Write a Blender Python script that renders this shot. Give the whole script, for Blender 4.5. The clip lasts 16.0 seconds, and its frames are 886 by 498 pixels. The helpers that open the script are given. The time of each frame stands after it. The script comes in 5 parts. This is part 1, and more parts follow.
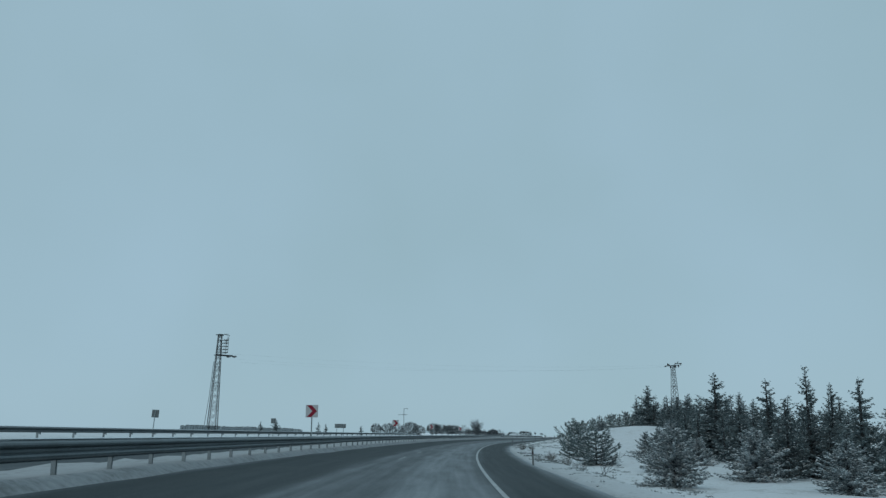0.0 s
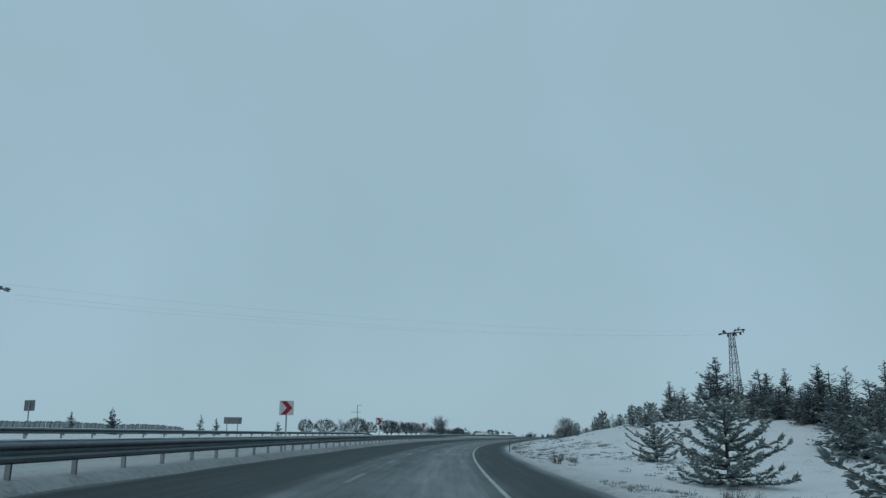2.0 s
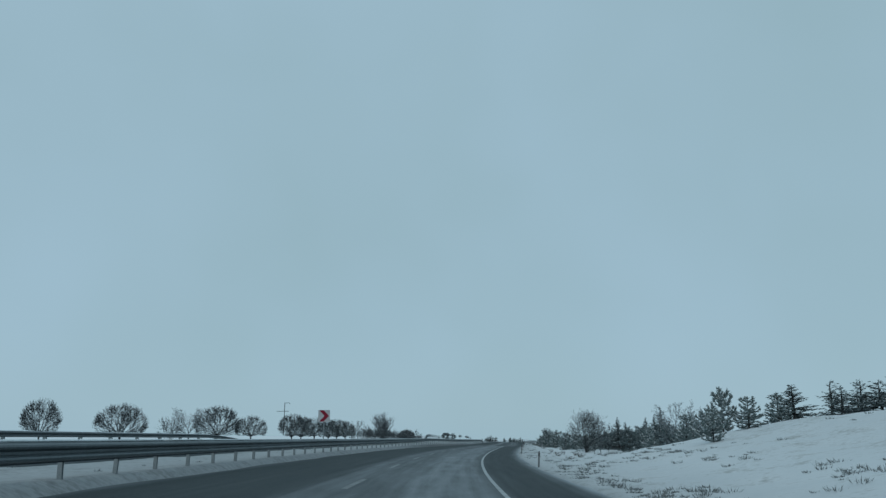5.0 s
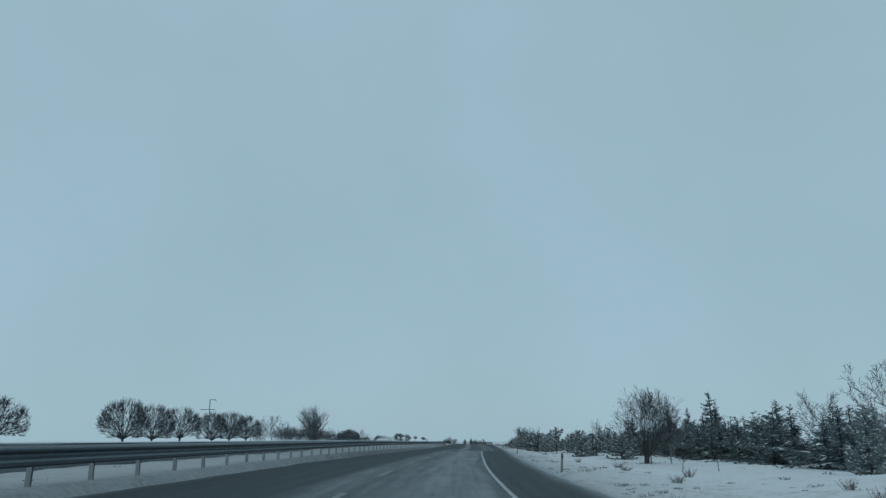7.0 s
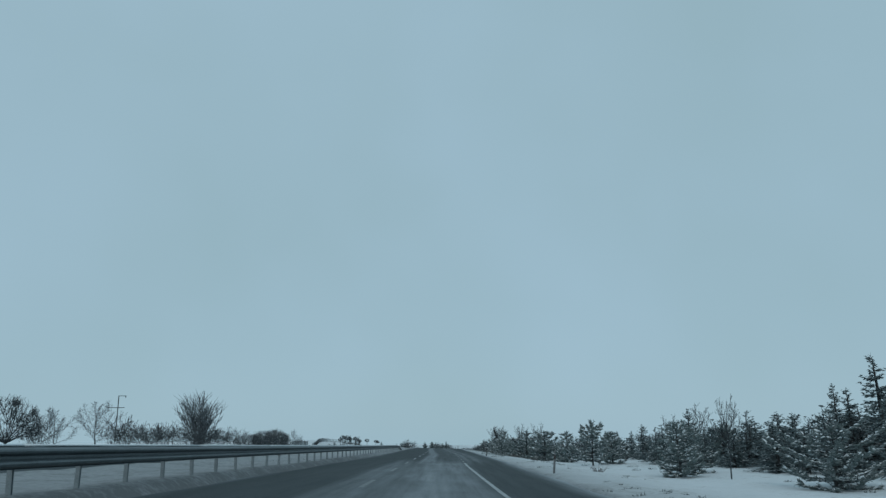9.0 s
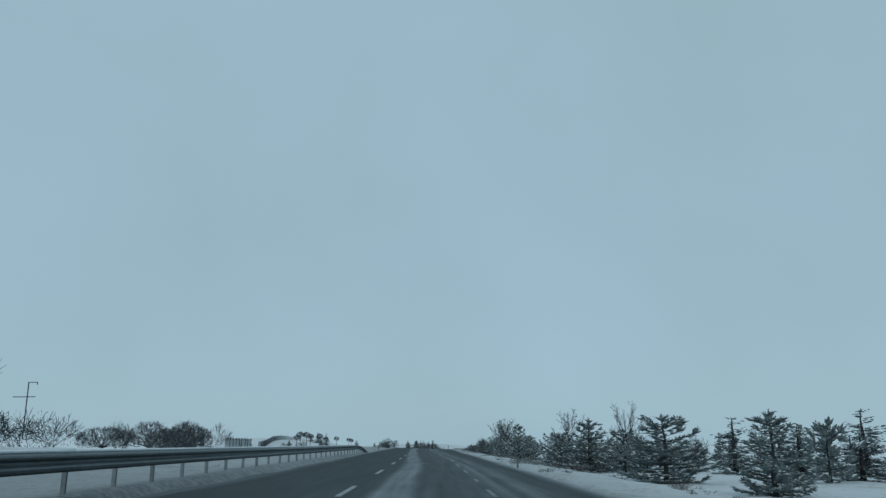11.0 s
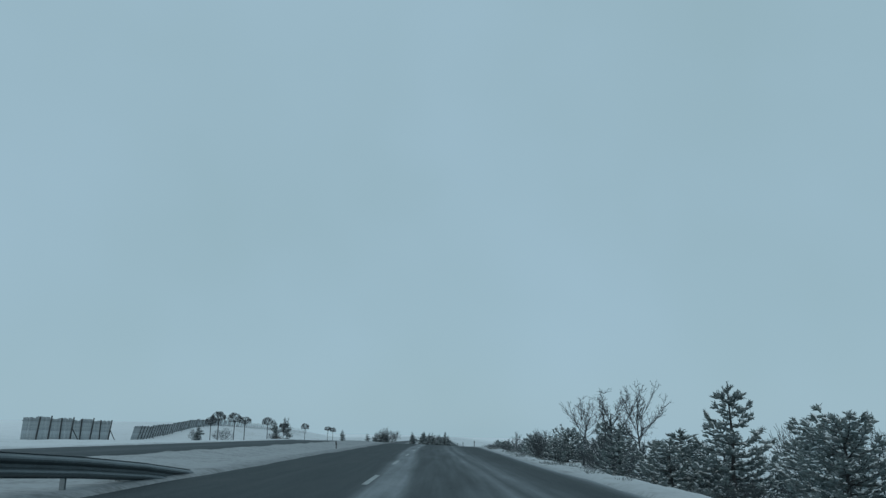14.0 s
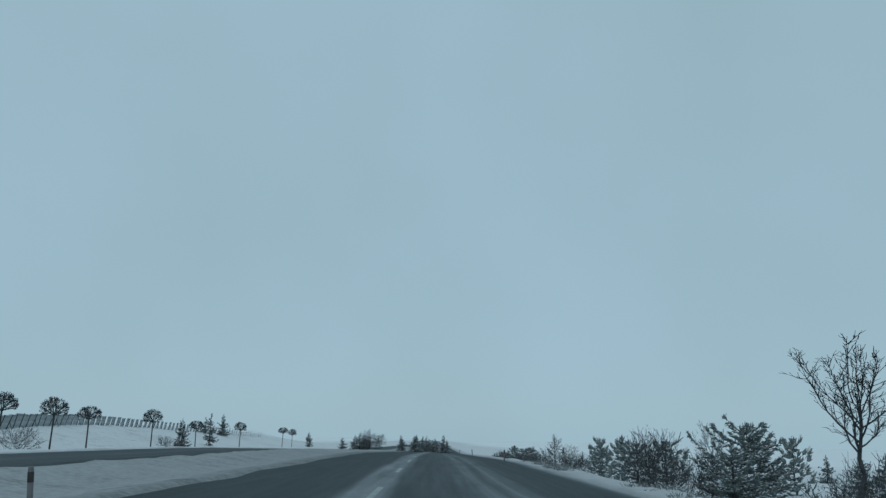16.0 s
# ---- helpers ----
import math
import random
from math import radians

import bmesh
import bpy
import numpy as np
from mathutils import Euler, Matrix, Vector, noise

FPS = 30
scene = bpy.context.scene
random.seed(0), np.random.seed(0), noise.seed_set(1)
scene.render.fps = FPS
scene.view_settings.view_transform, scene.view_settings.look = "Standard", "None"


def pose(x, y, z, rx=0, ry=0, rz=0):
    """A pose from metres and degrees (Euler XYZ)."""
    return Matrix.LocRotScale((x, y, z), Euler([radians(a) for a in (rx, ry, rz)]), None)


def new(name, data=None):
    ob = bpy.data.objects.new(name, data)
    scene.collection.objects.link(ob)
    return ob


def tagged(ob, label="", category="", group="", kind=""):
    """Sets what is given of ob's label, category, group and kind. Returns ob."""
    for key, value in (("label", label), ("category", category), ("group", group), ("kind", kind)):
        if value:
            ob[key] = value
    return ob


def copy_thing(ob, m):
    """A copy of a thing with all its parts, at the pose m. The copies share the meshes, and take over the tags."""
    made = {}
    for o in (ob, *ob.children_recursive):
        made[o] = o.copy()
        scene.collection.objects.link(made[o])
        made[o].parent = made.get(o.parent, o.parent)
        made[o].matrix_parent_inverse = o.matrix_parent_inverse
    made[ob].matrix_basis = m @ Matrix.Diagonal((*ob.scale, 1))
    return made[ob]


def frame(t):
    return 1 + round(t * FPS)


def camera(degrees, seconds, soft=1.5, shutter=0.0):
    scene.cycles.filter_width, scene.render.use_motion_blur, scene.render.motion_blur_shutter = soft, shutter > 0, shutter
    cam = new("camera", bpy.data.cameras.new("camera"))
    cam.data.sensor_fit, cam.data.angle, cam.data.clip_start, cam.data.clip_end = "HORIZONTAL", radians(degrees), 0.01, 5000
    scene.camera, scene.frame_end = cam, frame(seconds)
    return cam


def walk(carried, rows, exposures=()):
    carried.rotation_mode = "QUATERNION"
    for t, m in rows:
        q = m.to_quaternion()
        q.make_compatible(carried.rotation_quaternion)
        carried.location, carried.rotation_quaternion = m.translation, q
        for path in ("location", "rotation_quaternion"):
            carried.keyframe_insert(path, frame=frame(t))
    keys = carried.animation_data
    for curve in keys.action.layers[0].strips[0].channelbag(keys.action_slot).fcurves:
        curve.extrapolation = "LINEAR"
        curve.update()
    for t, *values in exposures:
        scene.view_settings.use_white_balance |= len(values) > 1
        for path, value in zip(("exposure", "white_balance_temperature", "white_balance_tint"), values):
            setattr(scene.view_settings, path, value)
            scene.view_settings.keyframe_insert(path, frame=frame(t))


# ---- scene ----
# The plan is drawn in thirds of the guard rail's bay; UNIT turns it into metres.
UNIT = 0.76
cam = camera(59.19, 16.0, soft=1.4)
PATH = [
    (0.0, 0.000, 0.000, 1.000, 103.432, -0.032, -2.295),
    (0.5, 0.360, 13.253, 1.000, 103.426, 0.139, -2.993),
    (1.0, 0.894, 26.496, 1.000, 103.398, 0.220, -3.744),
    (1.5, 1.604, 39.719, 1.000, 103.402, 0.224, -4.497),
    (2.0, 2.487, 52.900, 1.000, 103.394, 0.208, -5.266),
    (2.5, 3.531, 66.020, 1.000, 103.437, 0.162, -5.934),
    (3.0, 4.713, 79.089, 1.000, 103.483, 0.138, -6.523),
    (3.5, 6.023, 92.133, 1.000, 103.517, 0.137, -7.076),
    (4.0, 7.459, 105.177, 1.000, 103.550, 0.149, -7.632),
    (4.5, 9.036, 118.228, 1.000, 103.610, 0.136, -8.295),
    (5.0, 10.775, 131.285, 1.000, 103.675, 0.129, -9.019),
    (5.5, 12.686, 144.339, 1.000, 103.730, 0.154, -9.778),
    (6.0, 14.770, 157.369, 1.000, 103.757, 0.239, -10.516),
    (6.5, 17.044, 170.342, 1.000, 103.761, 0.354, -11.440),
    (7.0, 19.518, 183.211, 1.000, 103.779, 0.466, -12.315),
    (7.5, 22.168, 195.947, 1.000, 103.832, 0.588, -13.130),
    (8.0, 24.983, 208.546, 1.000, 103.880, 0.735, -13.929),
    (8.5, 27.956, 221.036, 1.000, 103.942, 0.738, -14.668),
    (9.0, 31.069, 233.460, 1.000, 103.975, 0.696, -15.288),
    (9.5, 34.301, 245.859, 1.000, 104.003, 0.648, -15.772),
    (10.0, 37.623, 258.258, 1.000, 104.008, 0.616, -16.087),
    (10.5, 41.004, 270.672, 1.000, 103.976, 0.578, -16.263),
    (11.0, 44.413, 283.103, 1.000, 103.894, 0.506, -16.324),
    (11.5, 47.822, 295.546, 1.000, 103.752, 0.374, -16.293),
    (12.0, 51.206, 307.980, 1.000, 103.524, 0.125, -16.223),
    (12.5, 54.544, 320.383, 1.000, 103.252, -0.171, -16.101),
    (13.0, 57.816, 332.738, 1.000, 103.119, -0.394, -15.901),
    (13.5, 61.017, 345.039, 1.000, 103.214, -0.596, -15.712),
    (14.0, 64.166, 357.296, 1.000, 103.397, -0.819, -15.658),
    (14.5, 67.300, 369.545, 1.000, 103.558, -0.981, -15.706),
    (15.0, 70.459, 381.832, 1.000, 103.619, -1.025, -15.836),
    (15.5, 73.673, 394.179, 1.000, 103.670, -0.944, -16.022),
    (16.0, 76.944, 406.584, 1.000, 103.686, -0.836, -16.154),
]
walk(cam, [(t, pose(x * UNIT, y * UNIT, z * UNIT, *turn)) for t, x, y, z, *turn in PATH])

# ---- light ----
SUN_ELEV, SUN_TURN = 38.0, 200.0
world = bpy.data.worlds.new("overcast_sky")
scene.world = world
world.use_nodes = True
wn, wl = world.node_tree.nodes, world.node_tree.links
wn.clear()
w_out = wn.new("ShaderNodeOutputWorld")
w_mix = wn.new("ShaderNodeMixShader")
w_mix.inputs[0].default_value = 0.93
sky = wn.new("ShaderNodeTexSky")
sky.sky_type, sky.sun_disc = "NISHITA", False
sky.sun_elevation, sky.sun_rotation = radians(SUN_ELEV), radians(SUN_TURN)
w_sky = wn.new("ShaderNodeBackground")
w_sky.inputs[1].default_value = 0.06
w_cloud = wn.new("ShaderNodeBackground")
w_cloud.inputs[1].default_value = 1.0
w_geo = wn.new("ShaderNodeTexCoord")
w_noise = wn.new("ShaderNodeTexNoise")
w_noise.inputs["Scale"].default_value = 2.6
w_noise.inputs["Detail"].default_value = 3.0
w_ramp = wn.new("ShaderNodeValToRGB")
w_ramp.color_ramp.elements[0].position, w_ramp.color_ramp.elements[0].color = 0.3, (0.313, 0.469, 0.543, 1)
w_ramp.color_ramp.elements[1].position, w_ramp.color_ramp.elements[1].color = 0.72, (0.346, 0.511, 0.615, 1)
wl.new(w_geo.outputs["Generated"], w_noise.inputs["Vector"])
wl.new(w_noise.outputs[0], w_ramp.inputs[0])
wl.new(w_ramp.outputs[0], w_cloud.inputs[0])
wl.new(sky.outputs[0], w_sky.inputs[0])
wl.new(w_sky.outputs[0], w_mix.inputs[1])
wl.new(w_cloud.outputs[0], w_mix.inputs[2])
wl.new(w_mix.outputs[0], w_out.inputs[0])
sun = new("sun", bpy.data.lights.new("sun", "SUN"))
sun.data.energy, sun.data.angle, sun.data.color = 0.5, radians(40), (1.0, 0.95, 0.88)
sun.matrix_world = pose(0, 0, 60, 90 - SUN_ELEV, 0, 180 - SUN_TURN)


# ---- materials ----
def material(name, base, rough=0.8, metal=0.0, var=0.25, scale=3.0, bump=0.3, bump_scale=None, per_object=0.0, spec=0.3):
    """A surface with variation at two scales, fine relief, and a little change from object to object."""
    m = bpy.data.materials.new(name)
    m.use_nodes = True
    n, l = m.node_tree.nodes, m.node_tree.links
    b = n["Principled BSDF"]
    b.inputs["Roughness"].default_value, b.inputs["Metallic"].default_value = rough, metal
    b.inputs["Specular IOR Level"].default_value = spec
    tc = n.new("ShaderNodeTexCoord")
    big, fine = n.new("ShaderNodeTexNoise"), n.new("ShaderNodeTexNoise")
    big.inputs["Scale"].default_value, fine.inputs["Scale"].default_value = scale, scale * 9
    big.inputs["Detail"].default_value, fine.inputs["Detail"].default_value = 4, 5
    for t in (big, fine):
        l.new(tc.outputs["Object"], t.inputs["Vector"])
    add = n.new("ShaderNodeMath")
    add.operation = "ADD"
    l.new(big.outputs[0], add.inputs[0])
    l.new(fine.outputs[0], add.inputs[1])
    last = add.outputs[0]
    if per_object:
        info, k = n.new("ShaderNodeObjectInfo"), n.new("ShaderNodeMath")
        k.operation = "MULTIPLY_ADD"
        k.inputs[1].default_value = per_object
        l.new(info.outputs["Random"], k.inputs[0])
        l.new(last, k.inputs[2])
        last = k.outputs[0]
    ramp = n.new("ShaderNodeMapRange")
    ramp.inputs[1].default_value, ramp.inputs[2].default_value = 0.6, 1.4 + per_object
    ramp.inputs[3].default_value, ramp.inputs[4].default_value = 1 - var, 1 + var
    l.new(last, ramp.inputs[0])
    mul = n.new("ShaderNodeVectorMath")
    mul.operation = "SCALE"
    mul.inputs[0].default_value = base
    l.new(ramp.outputs[0], mul.inputs["Scale"])
    l.new(mul.outputs[0], b.inputs["Base Color"])
    if bump:
        bn, bp = n.new("ShaderNodeTexNoise"), n.new("ShaderNodeBump")
        bn.inputs["Scale"].default_value = bump_scale or scale * 6
        bn.inputs["Detail"].default_value = 6
        bp.inputs["Strength"].default_value, bp.inputs["Distance"].default_value = bump, 0.03
        l.new(tc.outputs["Object"], bn.inputs["Vector"])
        l.new(bn.outputs[0], bp.inputs["Height"])
        l.new(bp.outputs[0], b.inputs["Normal"])
    return m


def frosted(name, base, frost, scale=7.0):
    """Needles with rime on part of them: a plain needle colour, patched with frost that on conifers also paints in
    haze.
    """
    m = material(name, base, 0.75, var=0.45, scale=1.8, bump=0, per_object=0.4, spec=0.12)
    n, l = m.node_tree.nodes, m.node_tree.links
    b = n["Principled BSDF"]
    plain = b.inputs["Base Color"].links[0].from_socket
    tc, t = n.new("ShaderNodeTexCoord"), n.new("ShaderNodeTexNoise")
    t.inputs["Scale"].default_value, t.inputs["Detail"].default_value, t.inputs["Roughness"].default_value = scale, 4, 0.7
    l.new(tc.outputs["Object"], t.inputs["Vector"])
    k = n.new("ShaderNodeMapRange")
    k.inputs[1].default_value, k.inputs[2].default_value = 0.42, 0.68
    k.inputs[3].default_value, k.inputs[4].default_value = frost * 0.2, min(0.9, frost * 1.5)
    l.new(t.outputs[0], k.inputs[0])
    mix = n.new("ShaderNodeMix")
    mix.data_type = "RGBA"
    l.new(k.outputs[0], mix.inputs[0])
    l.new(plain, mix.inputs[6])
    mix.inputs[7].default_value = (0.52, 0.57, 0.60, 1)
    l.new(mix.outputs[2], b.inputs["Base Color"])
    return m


def math_node(n, l, op, a, b=None, c=None):
    k = n.new("ShaderNodeMath")
    k.operation = op
    for i, x in enumerate((a, b, c)):
        if x is None:
            continue
        if isinstance(x, (int, float)):
            k.inputs[i].default_value = x
        else:
            l.new(x, k.inputs[i])
    return k.outputs[0]


def road_material(name, profile, late=None, turn=(290, 318), wear=0.34, shift=0.0, low=-9.5, span=18.0):
    """Wet asphalt with slush and dry snow lying along the lanes. profile: (offset, cover) across the road; late: the same past turn."""
    m = bpy.data.materials.new(name)
    m.use_nodes = True
    n, l = m.node_tree.nodes, m.node_tree.links
    b = n["Principled BSDF"]
    uv = n.new("ShaderNodeUVMap")
    uv.uv_map = "along_across"
    sep = n.new("ShaderNodeSeparateXYZ")
    l.new(uv.outputs[0], sep.inputs[0])
    s, o = sep.outputs[0], sep.outputs[1]

    def band(rows, drift=None):
        across = math_node(n, l, "ADD", wob, drift) if drift else wob
        pos = math_node(n, l, "MULTIPLY_ADD", across, 1.0 / span, (shift - low) / span)
        r = n.new("ShaderNodeValToRGB")
        els = r.color_ramp.elements
        while len(els) < len(rows):
            els.new(0.5)
        for e, (x, c) in zip(els, rows):
            e.position, e.color = (x - low) / span, (c, c, c, 1)
        l.new(pos, r.inputs[0])
        return r.outputs[0]

    def noise_at(ks, ko, scale, detail=4, rough=0.6):
        cv = n.new("ShaderNodeCombineXYZ")
        l.new(math_node(n, l, "MULTIPLY", s, ks), cv.inputs[0])
        l.new(math_node(n, l, "MULTIPLY", o, ko), cv.inputs[1])
        t = n.new("ShaderNodeTexNoise")
        t.inputs["Scale"].default_value, t.inputs["Detail"].default_value, t.inputs["Roughness"].default_value = scale, detail, rough
        l.new(cv.outputs[0], t.inputs["Vector"])
        return t.outputs[0]

    wob = math_node(n, l, "ADD", o, math_node(n, l, "MULTIPLY_ADD", noise_at(0.03, 0.2, 1.0, 2), 0.5, -0.25))
    cover = band(profile)
    if late:
        k = n.new("ShaderNodeMapRange")
        k.interpolation_type = "SMOOTHSTEP"
        k.inputs[1].default_value, k.inputs[2].default_value = turn
        l.new(s, k.inputs[0])
        mix = n.new("ShaderNodeMix")
        mix.data_type = "FLOAT"
        l.new(k.outputs[0], mix.inputs[0])
        l.new(cover, mix.inputs[2])
        move = n.new("ShaderNodeMapRange")
        move.inputs[1].default_value, move.inputs[2].default_value, move.inputs[3].default_value, move.inputs[4].default_value = 345, 440, -0.35, 1.3
        l.new(s, move.inputs[0])
        l.new(band(late, move.outputs[0]), mix.inputs[3])
        cover = mix.outputs[0]
    if not shift:
        cover = math_node(n, l, "MAXIMUM", cover, band([(4.5, 0.0), (4.95, 0.16), (5.3, 0.34), (5.7, 0.40)]))
    streak = noise_at(0.05, 1.8, 1.4, 4, 0.55)
    patch = noise_at(0.16, 0.7, 1.0, 6, 0.65)
    grit = noise_at(1.0, 1.0, 9.0, 6, 0.7)
    mod = math_node(n, l, "ADD", math_node(n, l, "MULTIPLY", streak, 1.3), math_node(n, l, "MULTIPLY_ADD", patch, 1.4, math_node(n, l, "MULTIPLY_ADD", grit, 0.7, -1.70)))
    amount = math_node(n, l, "MULTIPLY_ADD", mod, wear, cover)
    gate = math_node(n, l, "MULTIPLY", amount, math_node(n, l, "MULTIPLY_ADD", cover, 2.6, 0.20))
    cl = n.new("ShaderNodeClamp")
    l.new(gate, cl.inputs[0])
    tone = n.new("ShaderNodeMix")
    tone.data_type = "RGBA"
    l.new(grit, tone.inputs[0])
    tone.inputs[6].default_value, tone.inputs[7].default_value = (0.025, 0.033, 0.036, 1), (0.049, 0.061, 0.067, 1)
    col = n.new("ShaderNodeMix")
    col.data_type = "RGBA"
    l.new(cl.outputs[0], col.inputs[0])
    l.new(tone.outputs[2], col.inputs[6])
    col.inputs[7].default_value = (0.56, 0.62, 0.66, 1)
    l.new(col.outputs[2], b.inputs["Base Color"])
    l.new(math_node(n, l, "MULTIPLY_ADD", cl.outputs[0], 0.25, math_node(n, l, "MULTIPLY_ADD", patch, 0.3, 0.55)), b.inputs["Roughness"])
    b.inputs["Specular IOR Level"].default_value = 0.12
    bp = n.new("ShaderNodeBump")
    bp.inputs["Strength"].default_value, bp.inputs["Distance"].default_value = 0.4, 0.02
    l.new(math_node(n, l, "ADD", grit, cl.outputs[0]), bp.inputs["Height"])
    l.new(bp.outputs[0], b.inputs["Normal"])
    return m


def snow_material():
    """Thin dry snow over stubble: soft drifts, grey-brown grass showing through in places."""
    m = bpy.data.materials.new("field_snow")
    m.use_nodes = True
    n, l = m.node_tree.nodes, m.node_tree.links
    b = n["Principled BSDF"]
    tc = n.new("ShaderNodeTexCoord")
    outs = []
    for sc, de in ((0.07, 4), (0.6, 5), (4.5, 6)):
        t = n.new("ShaderNodeTexNoise")
        t.inputs["Scale"].default_value, t.inputs["Detail"].default_value, t.inputs["Roughness"].default_value = sc, de, 0.62
        l.new(tc.outputs["Object"], t.inputs["Vector"])
        outs.append(t.outputs[0])
    bare = math_node(n, l, "ADD", math_node(n, l, "MULTIPLY", outs[0], 0.5), math_node(n, l, "ADD", math_node(n, l, "MULTIPLY", outs[1], 0.9), math_node(n, l, "MULTIPLY", outs[2], 0.7)))
    r = n.new("ShaderNodeMapRange")
    r.inputs[1].default_value, r.inputs[2].default_value = 1.08, 1.44
    l.new(bare, r.inputs[0])
    shade = n.new("ShaderNodeMix")
    shade.data_type = "RGBA"
    l.new(outs[1], shade.inputs[0])
    shade.inputs[6].default_value, shade.inputs[7].default_value = (0.53, 0.57, 0.595, 1), (0.74, 0.765, 0.78, 1)
    col = n.new("ShaderNodeMix")
    col.data_type = "RGBA"
    l.new(math_node(n, l, "MULTIPLY", r.outputs[0], 0.75), col.inputs[0])
    l.new(shade.outputs[2], col.inputs[6])
    col.inputs[7].default_value = (0.17, 0.17, 0.14, 1)
    # road grime thrown over the snow beside the carriageways
    uv = n.new("ShaderNodeUVMap")
    uv.uv_map = "along_across"
    sep = n.new("ShaderNodeSeparateXYZ")
    l.new(uv.outputs[0], sep.inputs[0])
    span = n.new("ShaderNodeValToRGB")
    els = span.color_ramp.elements
    rows = [(-24.0, 0.0), (-22.3, 0.15), (-21.4, 0.6), (-14.0, 0.6), (-12.8, 0.48), (-8.6, 0.50), (-7.3, 0.68), (5.2, 0.56), (5.8, 0.32), (8.0, 0.15), (12.0, 0.0)]
    while len(els) < len(rows):
        els.new(0.5)
    for e, (x, c) in zip(els, rows):
        e.position, e.color = (x + 30) / 50, (c, c, c, 1)
    l.new(math_node(n, l, "MULTIPLY_ADD", sep.outputs[1], 0.02, 0.6), span.inputs[0])
    grime = math_node(n, l, "MULTIPLY", span.outputs[0], math_node(n, l, "MULTIPLY_ADD", outs[2], 0.8, math_node(n, l, "MULTIPLY_ADD", outs[1], 0.6, 0.35)))
    along = n.new("ShaderNodeValToRGB")
    rows = [(0, 0.64), (215, 0.66), (250, 0.90), (300, 0.86), (330, 0.64), (385, 0.70), (480, 0.84)]
    while len(along.color_ramp.elements) < len(rows):
        along.color_ramp.elements.new(0.5)
    for e, (x, c) in zip(along.color_ramp.elements, rows):
        e.position, e.color = x / 500, (c, c, c, 1)
    l.new(math_node(n, l, "MULTIPLY", sep.outputs[0], 0.002), along.inputs[0])
    grime = math_node(n, l, "MULTIPLY", grime, math_node(n, l, "MULTIPLY", along.outputs[0], 1.6))
    dirty = n.new("ShaderNodeMix")
    dirty.data_type = "RGBA"
    l.new(grime, dirty.inputs[0])
    l.new(col.outputs[2], dirty.inputs[6])
    dirty.inputs[7].default_value = (0.13, 0.14, 0.145, 1)
    # haze painted into the far fields' colour, whitening the snow towards the horizon
    haze_fade = n.new("ShaderNodeMapRange")
    haze_fade.inputs[1].default_value, haze_fade.inputs[2].default_value, haze_fade.inputs[4].default_value = 34, 75, 0.85
    l.new(math_node(n, l, "ABSOLUTE", sep.outputs[1]), haze_fade.inputs[0])
    hazed_snow = n.new("ShaderNodeMix")
    hazed_snow.data_type = "RGBA"
    l.new(haze_fade.outputs[0], hazed_snow.inputs[0])
    l.new(dirty.outputs[2], hazed_snow.inputs[6])
    hazed_snow.inputs[7].default_value = (0.83, 0.86, 0.88, 1)
    l.new(hazed_snow.outputs[2], b.inputs["Base Color"])
    b.inputs["Roughness"].default_value, b.inputs["Specular IOR Level"].default_value = 0.8, 0.15
    bp = n.new("ShaderNodeBump")
    bp.inputs["Strength"].default_value, bp.inputs["Distance"].default_value = 0.3, 0.035
    l.new(math_node(n, l, "ADD", outs[1], math_node(n, l, "MULTIPLY", outs[2], 0.4)), bp.inputs["Height"])
    l.new(bp.outputs[0], b.inputs["Normal"])
    return m


M_SNOW = snow_material()
M_LOAD = material("snow_on_twigs", (0.72, 0.77, 0.79), 0.85, var=0.12, scale=2.0, bump=0.4, spec=0.1)
M_ROAD = road_material(
    "wet_asphalt",
    [(-9.31, 0.35), (-7.44, 0.22), (-6.92, 0.02), (-4.14, 0.03), (-3.57, 0.22), (-2.6, 0.22), (-1.96, 0.20), (-1.29, 0.25), (-0.59, 0.31), (0.3, 0.28), (1.25, 0.28), (2.26, 0.06), (4.29, 0.02), (4.99, 0.22), (5.5, 0.42)],
    [(-9.31, 0.4), (-7.44, 0.22), (-6.92, 0.02), (-3.8, 0.02), (-2.5, 0.05), (-2.1, 0.28), (-1.3, 0.29), (-0.85, 0.10), (-0.2, 0.10), (1.25, 0.14), (1.83, 0.25), (2.17, 0.13), (2.61, 0.24), (3.15, 0.14), (4.29, 0.04), (7.27, 0.04), (8.22, 0.30)],
)
M_ROAD_FAR = road_material("wet_asphalt_opposite", [(-5.0, 0.45), (-3.9, 0.10), (-2.4, 0.09), (-1.2, 0.10), (0.2, 0.14), (1.6, 0.08), (3.2, 0.10), (7.5, 0.14)], shift=17.7, low=-9.0, span=18.0)
M_FADED = material("faded_road_paint", (0.19, 0.21, 0.215), 0.7, var=0.55, scale=2.5, bump=0.3)
M_PAINT = material("worn_road_paint", (0.36, 0.39, 0.40), 0.7, var=0.5, scale=2.5, bump=0.3)
M_DASH = material("worn_dash_paint", (0.30, 0.33, 0.335), 0.7, var=0.5, scale=2.5, bump=0.3)
M_STEEL = material("galvanised_steel", (0.125, 0.150, 0.162), 0.5, 0.45, var=0.35, scale=1.2, bump=0.15, per_object=0.4)
M_POST = material("dull_steel_post", (0.25, 0.29, 0.305), 0.65, 0.4, var=0.3, scale=3.0, bump=0.2, per_object=0.4)
M_LATTICE = material("weathered_pylon_steel", (0.060, 0.068, 0.072), 0.6, 0.4, var=0.3, scale=2.0, bump=0.2)
M_DARK = material("dark_ceramic", (0.045, 0.04, 0.04), 0.35, var=0.3, scale=6.0, bump=0.1)
